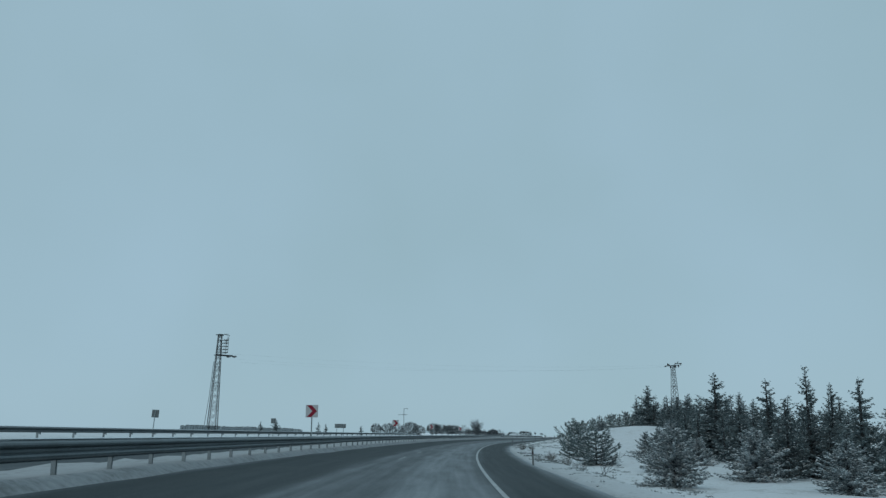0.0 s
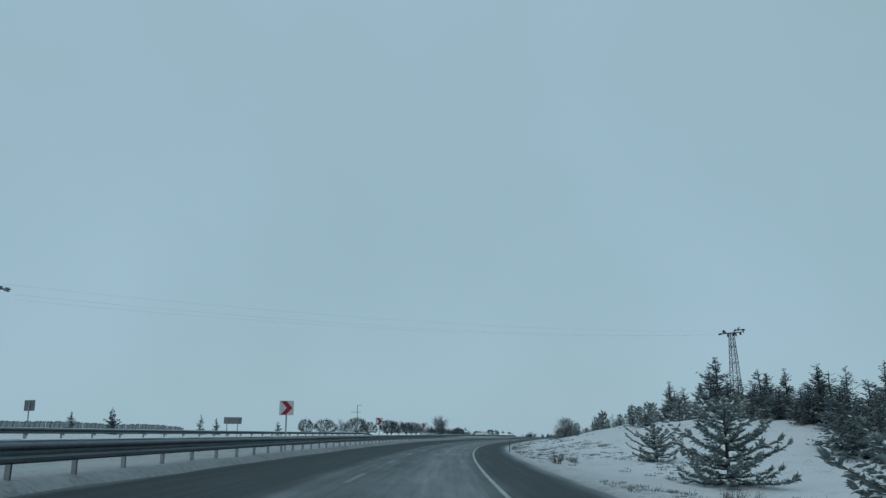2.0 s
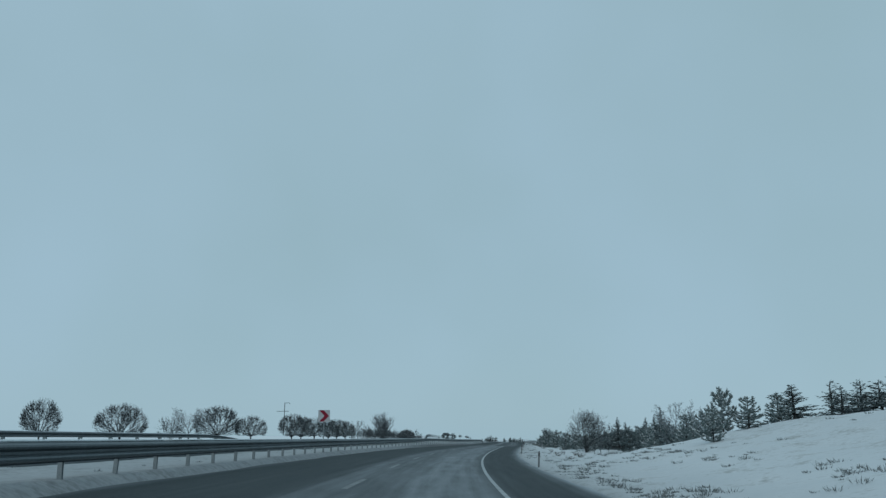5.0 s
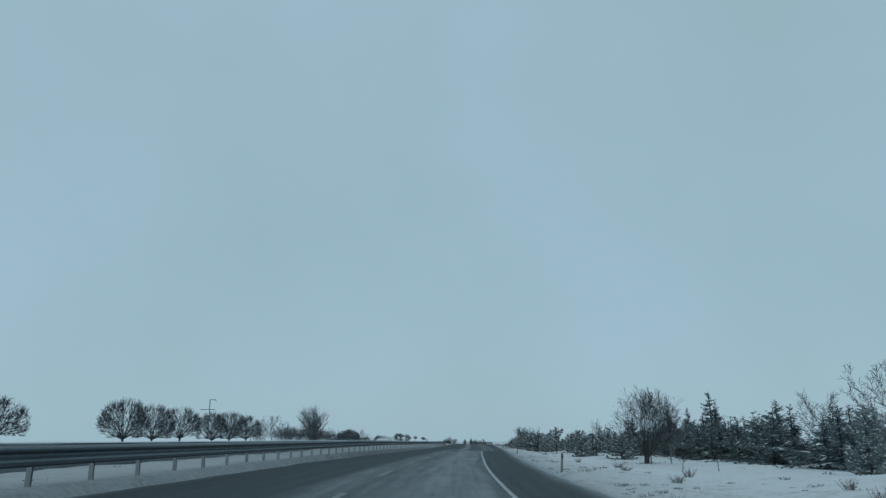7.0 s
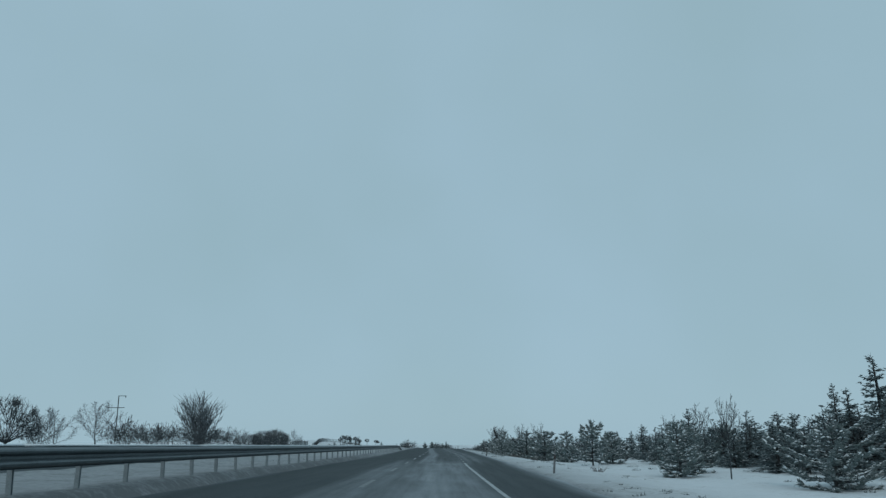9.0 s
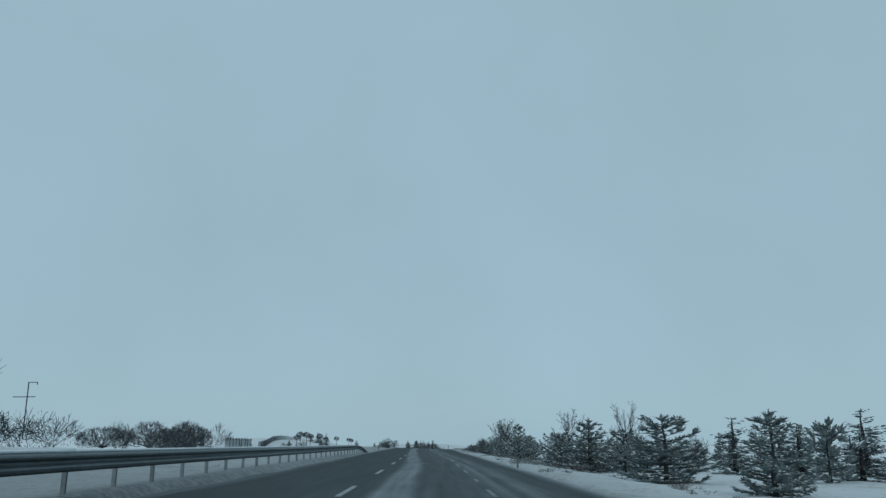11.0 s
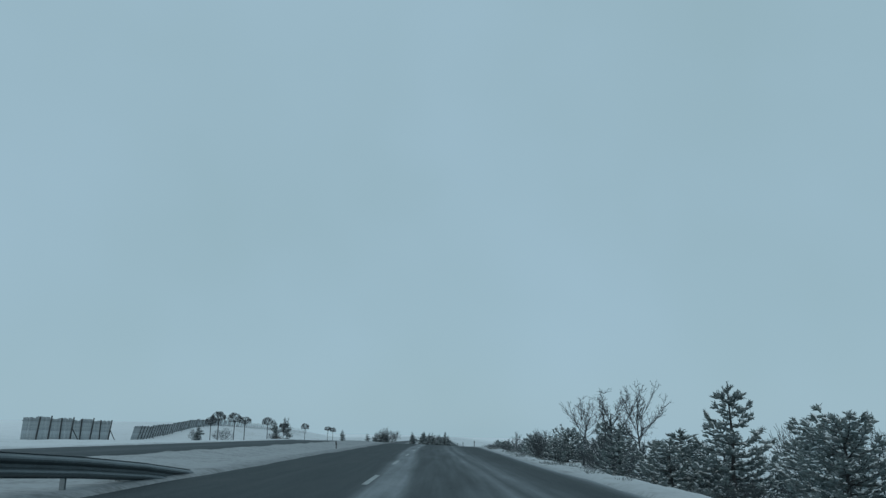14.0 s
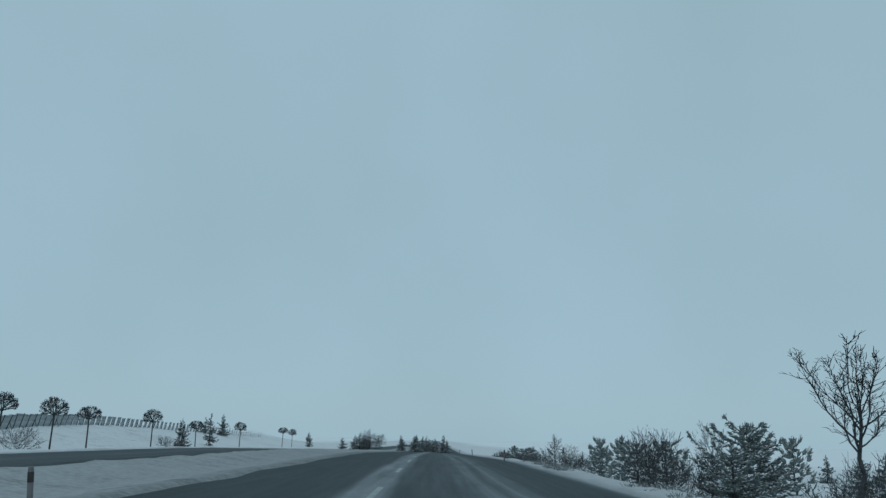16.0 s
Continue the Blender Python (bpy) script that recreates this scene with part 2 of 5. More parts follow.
M_WHITE = material("sign_white", (0.46, 0.48, 0.495), 0.5, var=0.10, scale=4.0, bump=0.05)
M_RED = material("sign_red", (0.24, 0.012, 0.032), 0.45, var=0.15, scale=4.0, bump=0.05)
M_REFLECT = material("dull_red_reflector", (0.055, 0.022, 0.022), 0.4, var=0.2, scale=8.0, bump=0.05)
M_SIGNBACK = material("bare_aluminium_back", (0.125, 0.145, 0.15), 0.55, 0.3, var=0.2, scale=3.0, bump=0.1)
# real rime with haze painted in: needle colours and frost are lifted
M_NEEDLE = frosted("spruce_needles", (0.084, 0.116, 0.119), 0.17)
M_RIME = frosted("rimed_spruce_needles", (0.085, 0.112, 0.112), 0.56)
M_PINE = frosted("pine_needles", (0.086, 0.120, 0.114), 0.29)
M_BARK = material("dark_bark", (0.050, 0.053, 0.054), 0.85, var=0.4, scale=6.0, bump=0.5, per_object=0.4)
M_TWIG = frosted("bare_twigs", (0.052, 0.060, 0.065), 0.07)
M_PALE = frosted("pale_shrub_twigs", (0.105, 0.118, 0.128), 0.10)
M_MOP = frosted("grey_bare_twigs", (0.046, 0.054, 0.059), 0.08)
M_STALK = frosted("dark_bare_twigs", (0.040, 0.046, 0.050), 0.03)
M_FROST = frosted("frosted_twigs", (0.062, 0.072, 0.076), 0.42, 4.0)
M_GRASS = frosted("dry_grass", (0.098, 0.112, 0.108), 0.30, 5.0)
M_DRY = frosted("brown_dry_stalks", (0.088, 0.076, 0.068), 0.10, 5.0)
M_WOOD = frosted("grey_fence_wood", (0.24, 0.26, 0.265), 0.56, 1.6)
M_MARKER = material("marker_post_grey", (0.15, 0.16, 0.165), 0.6, var=0.25, scale=5.0, bump=0.1)

# ---- the plan: a road frame, s metres along the carriageway, o metres to its right ----
STEP = 25.0
BENDS = [1.53, 2.63, 4.06, 5.29, 6.36, 7.61, 9.03, 10.71, 12.37, 13.85, 14.86, 15.3, 15.44, 15.43, 15.14, 15.02, 15.16, 15.3, 15.4, 15.5, 15.6, 15.7, 15.8, 15.8, 15.8, 15.8]
S_FINE = np.arange(-200.0, 4000.0, 0.5)
H_FINE = np.radians(np.interp(S_FINE, np.arange(len(BENDS)) * STEP, BENDS))
H_FINE[S_FINE < 0] = np.radians(BENDS[0] + S_FINE[S_FINE < 0] * 0.044)
X_FINE = np.cumsum(np.sin(H_FINE)) * 0.5
Y_FINE = np.cumsum(np.cos(H_FINE)) * 0.5
X_FINE -= np.interp(0, S_FINE, X_FINE)
Y_FINE -= np.interp(0, S_FINE, Y_FINE)


def road_xy(s, o):
    s, o = np.asarray(s, float), np.asarray(o, float)
    x, y, h = np.interp(s, S_FINE, X_FINE), np.interp(s, S_FINE, Y_FINE), np.interp(s, S_FINE, H_FINE)
    return x + np.cos(h) * o, y - np.sin(h) * o


def heading(s):
    """Degrees for pose()'s rz that turn +y along the road."""
    return -math.degrees(float(np.interp(s, S_FINE, H_FINE)))


def ease(x, a, b):
    u = np.clip((np.asarray(x, float) - a) / (b - a), 0, 1)
    return u * u * (3 - 2 * u)


def rough_noise(x, y, seed=0):
    """Value noise in -1..1 on a unit lattice."""
    x, y = np.asarray(x, float), np.asarray(y, float)
    i, j = np.floor(x), np.floor(y)
    u, v = x - i, y - j
    u, v = u * u * (3 - 2 * u), v * v * (3 - 2 * v)

    def h(a, b):
        k = np.sin(a * 127.1 + b * 311.7 + seed * 74.7) * 43758.5453
        return (k - np.floor(k)) * 2 - 1

    return (h(i, j) * (1 - u) + h(i + 1, j) * u) * (1 - v) + (h(i, j + 1) * (1 - u) + h(i + 1, j + 1) * u) * v


def crest(s):
    """The carriageway's height: level, then over a crest and down."""
    u = np.asarray(s, float) - 468
    a = np.clip(u, 0, 28)
    return -0.00025 * a * a - 0.014 * np.clip(u - 28, 0, 124) - 0.004 * np.clip(u - 152, 0, 900)


EDGE_L, EDGE_R = -7.0, 5.2


def road_z(s, o):
    """The near carriageway, banked through the bend and less so on the straight."""
    return -0.5 - (0.066 - 0.031 * ease(s, 200, 310)) * np.asarray(o, float) + crest(s)


def far_road_z(s, o=-22.0):
    """The opposite carriageway, banked alike."""
    z = 0.72 - 0.42 * ease(s, 190, 300) - 0.30 * ease(s, 300, 400)
    return z - 0.066 * (1 - ease(s, 200, 300)) * np.clip(np.asarray(o, float) + 22.0, 0, 9)


def ground_z(s, o):
    s, o = np.broadcast_arrays(np.asarray(s, float), np.asarray(o, float))
    n1, n2 = rough_noise(s * 0.11, o * 0.16, 1), rough_noise(s * 0.45, o * 0.5, 2)
    n3 = rough_noise(s * 1.3, o * 1.4, 3)
    # right of the road: a verge, then down to the field, and the mound
    low = np.interp(s, [-100, 60, 90, 120, 190, 215, 260, 290, 330, 400, 440, 1000], [-2.0, -2.0, -1.2, -0.4, -0.4, -0.9, -1.1, -1.0, -1.1, -1.6, -1.9, -1.6])
    flat = crest(s)
    verge = road_z(s, EDGE_R) - flat + 0.07 + 0.035 * rough_noise(s * 0.6, 0 * s, 15)
    right = verge + (low - verge) * ease(o, 6.3, 11.5)
    right = right + 2.9 * ease(o, 8, 27) * ease(s, 94, 138) * (1 - ease(s, 186, 230))
    right = right + 0.8 * ease(o, 60, 160) * (1 - ease(s, 240, 400))
    right = right + (0.10 * n1 * ease(o, 6, 14) + 0.10 * n2 + 0.06 * n3) * ease(o, 5.2, 6.4)
    # left: the median with its snow bank, the far carriageway, the field and the hill
    foot = road_z(s, EDGE_L) - flat + 0.04
    bank = 0.21 - 0.19 * ease(s, 230, 300) - 0.16 * ease(s, 345, 385)
    left = foot + (bank - foot) * ease(-o, 6.9, 7.75)
    zf = far_road_z(s, o)
    left = left - 0.22 * ease(s, 385, 425) * ease(-o, 8.0, 9.8)
    left = left + (zf + 0.04 - left) * ease(-o, 10.5, 13.4)
    field = 0.95 - 0.85 * ease(s, 330, 400)
    out = zf + 0.06 + (field - zf - 0.06) * ease(-o, 22.5, 28)
    hill = 2.9 * ease(-o, 27.5, 45) * ease(s, 440, 515) * (1 - ease(s, 580, 680))
    out = out - 0.35 * ease(s, 430, 465) * ease(-o, 24, 28) + hill + 0.75 * ease(-o, 24, 46) * ease(s, 60, 90) * (1 - ease(s, 140, 170))
    left = np.where(o < -22, out, left)
    left = left + (0.05 * n2 + 0.05 * n3) * ease(-o, 7.4, 8.6) + 0.1 * n1 * ease(-o, 24, 32)
    z = np.where(o > -2, right, left)
    # the beds of the two carriageways lie under their asphalt
    e_r = EDGE_R + 0.16 * rough_noise(s * 0.22, 0 * s, 5) + 0.07 * rough_noise(s * 0.8, 0 * s, 6)
    e_l = EDGE_L + 0.20 * rough_noise(s * 0.2, 0 * s, 7) + 0.05 * rough_noise(s * 0.5, 0 * s, 8)
    near = ease(o, e_l - 0.8, e_l) * (1 - ease(o, e_r, e_r + 0.45))
    f_r = -14.0 + 2.7 * (1 - ease(s, 55, 90)) + 0.25 * rough_noise(s * 0.2, 0 * s, 9)
    f_l = -21.4 + 0.25 * rough_noise(s * 0.2, 0 * s, 10)
    far = ease(o, f_l - 0.6, f_l) * (1 - ease(o, f_r, f_r + 0.6))
    z = z * (1 - near) + (road_z(s, o) - flat - 0.10) * near
    z = z * (1 - far) + (zf - 0.10) * far
    return z + crest(s) * (0.35 + 0.65 * ease(o, -30, -22))


def at(s, o, lift=0.0):
    """A place on the ground. Past the crest s and o count along the straight that the road leaves there."""
    if s > 450:
        x0, y0 = road_xy(450.0, 0.0)
        h = radians(15.2)
        x, y = x0 + math.sin(h) * (s - 450) + math.cos(h) * o, y0 + math.cos(h) * (s - 450) - math.sin(h) * o
        k = int(np.argmin((X_FINE - x) ** 2 + (Y_FINE - y) ** 2))
        o = (x - X_FINE[k]) * math.cos(H_FINE[k]) - (y - Y_FINE[k]) * math.sin(H_FINE[k])
        s = float(S_FINE[k])
    else:
        x, y = road_xy(s, o)
    return float(x), float(y), float(ground_z(s, o)) + lift


# ---- mesh helpers ----
def mesh_from(name, verts, faces, mat, smooth=False):
    me = bpy.data.meshes.new(name)
    me.from_pydata([tuple(v) for v in verts], [], [tuple(f) for f in faces])
    if mat:
        me.materials.append(mat)
    if smooth:
        me.polygons.foreach_set("use_smooth", [True] * len(me.polygons))
    me.update()
    return me


class Geo:
    """Collects vertices and faces of one part."""

    def __init__(self):
        self.v, self.f, self.count = [], [], 0

    def add(self, verts, faces):
        verts, faces = np.asarray(verts, float), np.asarray(faces, int)
        if len(verts):
            self.v.append(verts)
            self.f.extend((faces + self.count).tolist())
            self.count += len(verts)

    def box(self, cx, cy, cz, sx, sy, sz, m=None):
        k = np.array([(x, y, z) for x in (-0.5, 0.5) for y in (-0.5, 0.5) for z in (-0.5, 0.5)]) * (sx, sy, sz) + (cx, cy, cz)
        if m is not None:
            k = np.array([tuple(m @ Vector(p)) for p in k])
        self.add(k, [(0, 1, 3, 2), (4, 6, 7, 5), (0, 4, 5, 1), (2, 3, 7, 6), (0, 2, 6, 4), (1, 5, 7, 3)])

    def sticks(self, p0, p1, r0, r1, sides=3):
        """Tapered sticks from p0 to p1 (arrays)."""
        p0, p1 = np.atleast_2d(np.asarray(p0, float)), np.atleast_2d(np.asarray(p1, float))
        n = len(p0)
        r0, r1 = np.broadcast_to(r0, n), np.broadcast_to(r1, n)
        d = p1 - p0
        d = d / (np.linalg.norm(d, axis=1, keepdims=True) + 1e-9)
        ref = np.where(np.abs(d[:, 2:3]) > 0.9, [[1.0, 0, 0]], [[0, 0, 1.0]])
        a = np.cross(d, ref)
        a /= np.linalg.norm(a, axis=1, keepdims=True)
        b = np.cross(d, a)
        rings = []
        for p, r in ((p0, r0), (p1, r1)):
            for k in range(sides):
                t = 2 * math.pi * k / sides
                rings.append(p + (a * math.cos(t) + b * math.sin(t)) * r[:, None])
        v = np.stack(rings, 1).reshape(-1, 3)
        base = (np.arange(n) * 2 * sides)[:, None]
        fs = [base + np.array([[k, (k + 1) % sides, sides + (k + 1) % sides, sides + k]]) for k in range(sides)]
        self.add(v, np.concatenate(fs))

    def tube(self, pts, radii, sides=7, cap=True):
        """One smooth run of rings along pts."""
        pts = np.asarray(pts, float)
        n = len(pts)
        d = np.gradient(pts, axis=0)
        d /= np.linalg.norm(d, axis=1, keepdims=True) + 1e-9
        ref = np.array([1.0, 0, 0]) if abs(d[0][2]) > 0.8 else np.array([0, 0, 1.0])
        a = np.cross(d, ref)
        a /= np.linalg.norm(a, axis=1, keepdims=True) + 1e-9
        b = np.cross(d, a)
        t = np.arange(sides) * 2 * math.pi / sides
        r = np.broadcast_to(radii, n)
        v = (pts[:, None] + (a[:, None] * np.cos(t)[None, :, None] + b[:, None] * np.sin(t)[None, :, None]) * r[:, None, None]).reshape(-1, 3)
        f = [(i * sides + k, i * sides + (k + 1) % sides, (i + 1) * sides + (k + 1) % sides, (i + 1) * sides + k) for i in range(n - 1) for k in range(sides)]
        self.add(v, f)
        if cap:
            self.f.append([self.count - sides + k for k in range(sides)])
            self.f.append([self.count - n * sides + k for k in reversed(range(sides))])

    def blades(self, p, d, length, width, up=None):
        """Flat pointed blades from p along d."""
        n = len(p)
        d = d / (np.linalg.norm(d, axis=1, keepdims=True) + 1e-9)
        ref = np.broadcast_to([0.0, 0, 1.0] if up is None else up, (n, 3))
        side = np.cross(d, ref)
        side /= np.linalg.norm(side, axis=1, keepdims=True) + 1e-6
        length, width = np.broadcast_to(length, n)[:, None], np.broadcast_to(width, n)[:, None]
        mid = p + d * length * 0.45
        v = np.stack([p, mid + side * width * 0.5, p + d * length, mid - side * width * 0.5], 1).reshape(-1, 3)
        self.add(v, (np.arange(n) * 4)[:, None] + np.array([[0, 1, 2, 3]]))

    def tufts(self, p, d, length, radius, rng, sides=5, lift=0.0, arc=1.0):
        """Ragged spindles from p along d; with arc below 1 only their upper shell, raised by lift."""
        n = len(p)
        d = d / (np.linalg.norm(d, axis=1, keepdims=True) + 1e-9)
        a = np.cross(d, np.array([0.02, 0.01, 1.0]))
        a /= np.linalg.norm(a, axis=1, keepdims=True) + 1e-6
        b = np.cross(a, d)
        length, radius = np.broadcast_to(length, n)[:, None], np.broadcast_to(radius, n)[:, None]
        rings = ((0.0, 0.40), (0.45, 1.0), (1.0, 0.10))
        full = arc > 0.99
        cols = sides if full else sides + 1
        out = []
        for u, q in rings:
            for k in range(cols):
                t = 2 * math.pi * k / sides if full else math.pi * (0.5 + arc * (k / sides - 0.5))
                r = radius * q * rng.uniform(0.45, 1.35, (n, 1))
                out.append(p + d * length * (u + rng.uniform(-0.06, 0.06, (n, 1))) + (a * math.cos(t) + b * math.sin(t)) * r + [0, 0, lift])
        v = np.stack(out, 1).reshape(-1, 3)
        base = (np.arange(n) * 3 * cols)[:, None]
        for i in range(2):
            for k in range(sides):
                k2 = (k + 1) % cols
                if full or k2:
                    self.add_faces(base + np.array([[i * cols + k, i * cols + k2, (i + 1) * cols + k2, (i + 1) * cols + k]]))
        self.add(v, np.zeros((0, 4), int))

    def add_faces(self, faces):
        """Faces of vertices that the next add() brings."""
        self.f.extend((np.asarray(faces, int) + self.count).tolist())

    def mesh(self, name, mat, smooth=False):
        v = np.concatenate(self.v) if self.v else np.zeros((0, 3))
        return mesh_from(name, v.tolist(), self.f, mat, smooth)


def part(name, geo, mat, parent, label="", smooth=False):
    ob = new(name, geo.mesh(name, mat, smooth) if isinstance(geo, Geo) else geo)
    ob.parent = parent
    return tagged(ob, label=label)


def thing(name, label, category, group="", kind=""):
    return tagged(new(name), label, category, group, kind)


def sheet(name, s_lines, o_lines, zfun, mat, label, category):
    """A structure sheet over the road frame, with (s, o) kept as its UV map."""
    ss, oo = np.meshgrid(np.asarray(s_lines, float), np.asarray(o_lines, float), indexing="ij")
    x, y = road_xy(ss, oo)
    z = zfun(ss, oo)
    v = np.stack([x, y, z], -1).reshape(-1, 3)
    a, b = ss.shape
    i = (np.arange(a - 1)[:, None] * b + np.arange(b - 1)[None, :]).reshape(-1, 1)
    f = i + np.array([[0, b, b + 1, 1]])
    me = bpy.data.meshes.new(name)
    me.vertices.add(len(v))
    me.vertices.foreach_set("co", v.reshape(-1))
    me.loops.add(f.size)
    me.loops.foreach_set("vertex_index", f[:, ::-1].reshape(-1).astype(np.int32))
    me.polygons.add(len(f))
    me.polygons.foreach_set("loop_start", np.arange(len(f), dtype=np.int32) * 4)
    me.update(calc_edges=True)
    uv = me.uv_layers.new(name="along_across")
    k = f[:, ::-1].reshape(-1)
    uv.data.foreach_set("uv", np.stack([ss.reshape(-1)[k], oo.reshape(-1)[k]], 1).reshape(-1))
    me.polygons.foreach_set("use_smooth", [True] * len(f))
    me.materials.append(mat)
    return tagged(new(name, me), label, category, kind="structure")


# ---- ground and roads ----
s_lines = np.concatenate([np.arange(-120, 0, 4), np.arange(0, 480, 1.0), np.arange(480, 640, 2.5), np.geomspace(640, 3200, 40)])
o_lines = np.concatenate([
    -np.geomspace(1500, 62, 22), np.arange(-60, -30, 2.0), np.arange(-30, -24, 1.0), np.arange(-24, -13, 0.6), np.arange(-13, -8.2, 0.6), np.arange(-8.2, -5.6, 0.22),
    np.arange(-5.5, 4.4, 1.3), np.arange(4.6, 7.3, 0.22), np.arange(7.4, 14, 0.5), np.arange(14, 32, 1.0), np.arange(32, 62, 3.0), np.geomspace(62, 620, 18)])
sheet("ground", s_lines, o_lines, ground_z, M_SNOW, "thin dry snow over fields and verges, grass showing through", "snowy ground")
sheet("road", np.concatenate([np.arange(-120, 640, 2.0), np.arange(640, 1200, 20)]), np.linspace(-7.9, 6.1, 20), road_z, M_ROAD, "wet dark asphalt carriageway with slush streaks between the wheel tracks", "road")
sheet("opposite_road", np.concatenate([np.arange(-120, 640, 2.0), np.arange(640, 1200, 20)]), np.arange(-22.4, -10.0, 0.9), lambda s, o: far_road_z(s, o) + crest(s) * (0.35 + 0.65 * ease(o, -30, -22)) - 1.2 * ease(o, -13.9, -12.9) * ease(s, 55, 90), M_ROAD_FAR, "wet asphalt carriageway of the opposite direction beyond the median", "road")


def marking(s0, s1, o, width, step=1.0):
    ss = np.linspace(s0, s1, max(2, int((s1 - s0) / step) + 1))
    v, f = [], []
    for s in ss:
        mid = o(s) if callable(o) else o
        for q in (mid - width / 2, mid + width / 2):
            x, y = road_xy(s, q)
            v.append((float(x), float(y), float(road_z(s, q)) + 0.008))
    for k in range(len(ss) - 1):
        f.append((2 * k, 2 * k + 1, 2 * k + 3, 2 * k + 2))
    return v, f


def edge_offset(s):
    return float(np.interp(s, [0, 170, 215, 255, 290], [1.80, 1.80, 1.95, 1.95, 1.70]))


edge_line = thing("edge_line", "worn solid white line along the shoulder", "road marking", kind="structure")
WORN = [(-40 + 20 * k, -20.05 + 20 * k) for k in range(17)] + [(303, 307), (311, 314.5), (320, 322), (329, 333), (339, 347), (352, 358), (366, 369)]
for a, b in WORN:
    part("stripe", mesh_from("stripe", *marking(a, b, edge_offset, 0.155), M_PAINT if a < 300 else M_FADED), None, edge_line)
lane_line = thing("lane_line", "worn white dashes between the two lanes", "road marking", kind="structure")
for k in [q for q in range(-3, 32) if q not in (0, 1)]:
    part("dash", mesh_from("dash", *marking(13.95 + 15.55 * k, 19.2 + 15.55 * k, -2.70, 0.17), M_FADED if k < 19 else M_DASH), None, lane_line)

# ---- guard rails ----
def w_profile(k=1.0):
    """Depths and heights of a beam with two broad ridges, facing +x, 0.42 m high."""
    rows = [(0.035, -0.21), (0.015, -0.195)]
    for c in (-0.11, 0.11):
        rows += [(0.02, c - 0.085), (0.125, c - 0.035), (0.135, c), (0.125, c + 0.035), (0.02, c + 0.085)]
    return [(x, z * k) for x, z in rows + [(0.015, 0.195), (0.035, 0.21)]]


def beam(s0, s1, o, lift, face, drop0=0.0, drop1=0.0, n=5):
    """A beam along the road at offset o with its top lift metres over the ground; face +1 looks to the right."""
    prof = w_profile(1.0 if o > -12 else 0.72)
    rows = []
    for s in np.linspace(s0, s1, n):
        z = rail_top(s, o, lift) - (0.21 if o > -12 else 0.15)
        u = (s - s0) / (s1 - s0)
        z -= drop0 + (drop1 - drop0) * u
        row = []
        for t in (0.0, 0.004):
            for dx, dz in prof:
                x, y = road_xy(s, o + face * (dx - t - 0.02))
                row.append((float(x), float(y), z + dz))
        rows.append(row)
    k, m = len(prof), 2 * len(prof)
    v = [p for r in rows for p in r]
    f = []
    for i in range(n - 1):
        for j in range(k - 1):
            f.append((i * m + j, i * m + j + 1, (i + 1) * m + j + 1, (i + 1) * m + j))
            f.append((i * m + k + j + 1, i * m + k + j, (i + 1) * m + k + j, (i + 1) * m + k + j + 1))
        f.append((i * m, (i + 1) * m, (i + 1) * m + k, i * m + k))
        f.append((i * m + k - 1, i * m + m - 1, (i + 1) * m + m - 1, (i + 1) * m + k - 1))
    return mesh_from("beam", v, f, M_STEEL)


def snow_cap(s0, s1, o, lift, n=9):
    g = Geo()
    pts = []
    for s in np.linspace(s0, s1, n):
        x, y = road_xy(s, o - 0.01)
        pts.append((float(x), float(y), rail_top(s, o, lift) + 0.006))
    g.tube(pts, 0.020 + 0.014 * float(ease(s0, 240, 300)) + 0.012 * np.random.RandomState(int(s0 * 10) % 9973).rand(n), 5)
    return g


def rail_top(s, o, lift):
    """Rails keep their own even line over the snow."""
    base = float(np.interp(s, [60, 120, 190, 250, 300, 340, 376], [0.18, 0.22, 0.25, 0.31, 0.15, 0.05, 0.0])) if o > -12 else float(far_road_z(s)) - 0.02
    return base + lift


def post_mesh(height):
    """A sigma-shaped rolled post with rounded corners, and the spacer that holds the beam."""
    g = Geo()
    prof = [(-0.05, -0.035), (0.05, -0.035), (0.05, -0.02), (-0.03, -0.02), (-0.03, 0.02), (0.05, 0.02), (0.05, 0.035), (-0.05, 0.035)]
    n = len(prof)
    v = [(x, y, z) for z in (0, height) for x, y in prof]
    f = [(k, (k + 1) % n, n + (k + 1) % n, n + k) for k in range(n)] + [tuple(range(n, 2 * n))]
    g.add(v, f[:-1])
    g.f.append(list(f[-1]))
    return g.mesh("post", M_POST)


def spacer_mesh():
    g = Geo()
    g.box(0.0, 0, 0, 0.11, 0.09, 0.34)
    g.box(0.05, 0, 0, 0.012, 0.13, 0.40)
    return g.mesh("spacer", M_POST)


POST, SPACER = post_mesh(1.15), spacer_mesh()


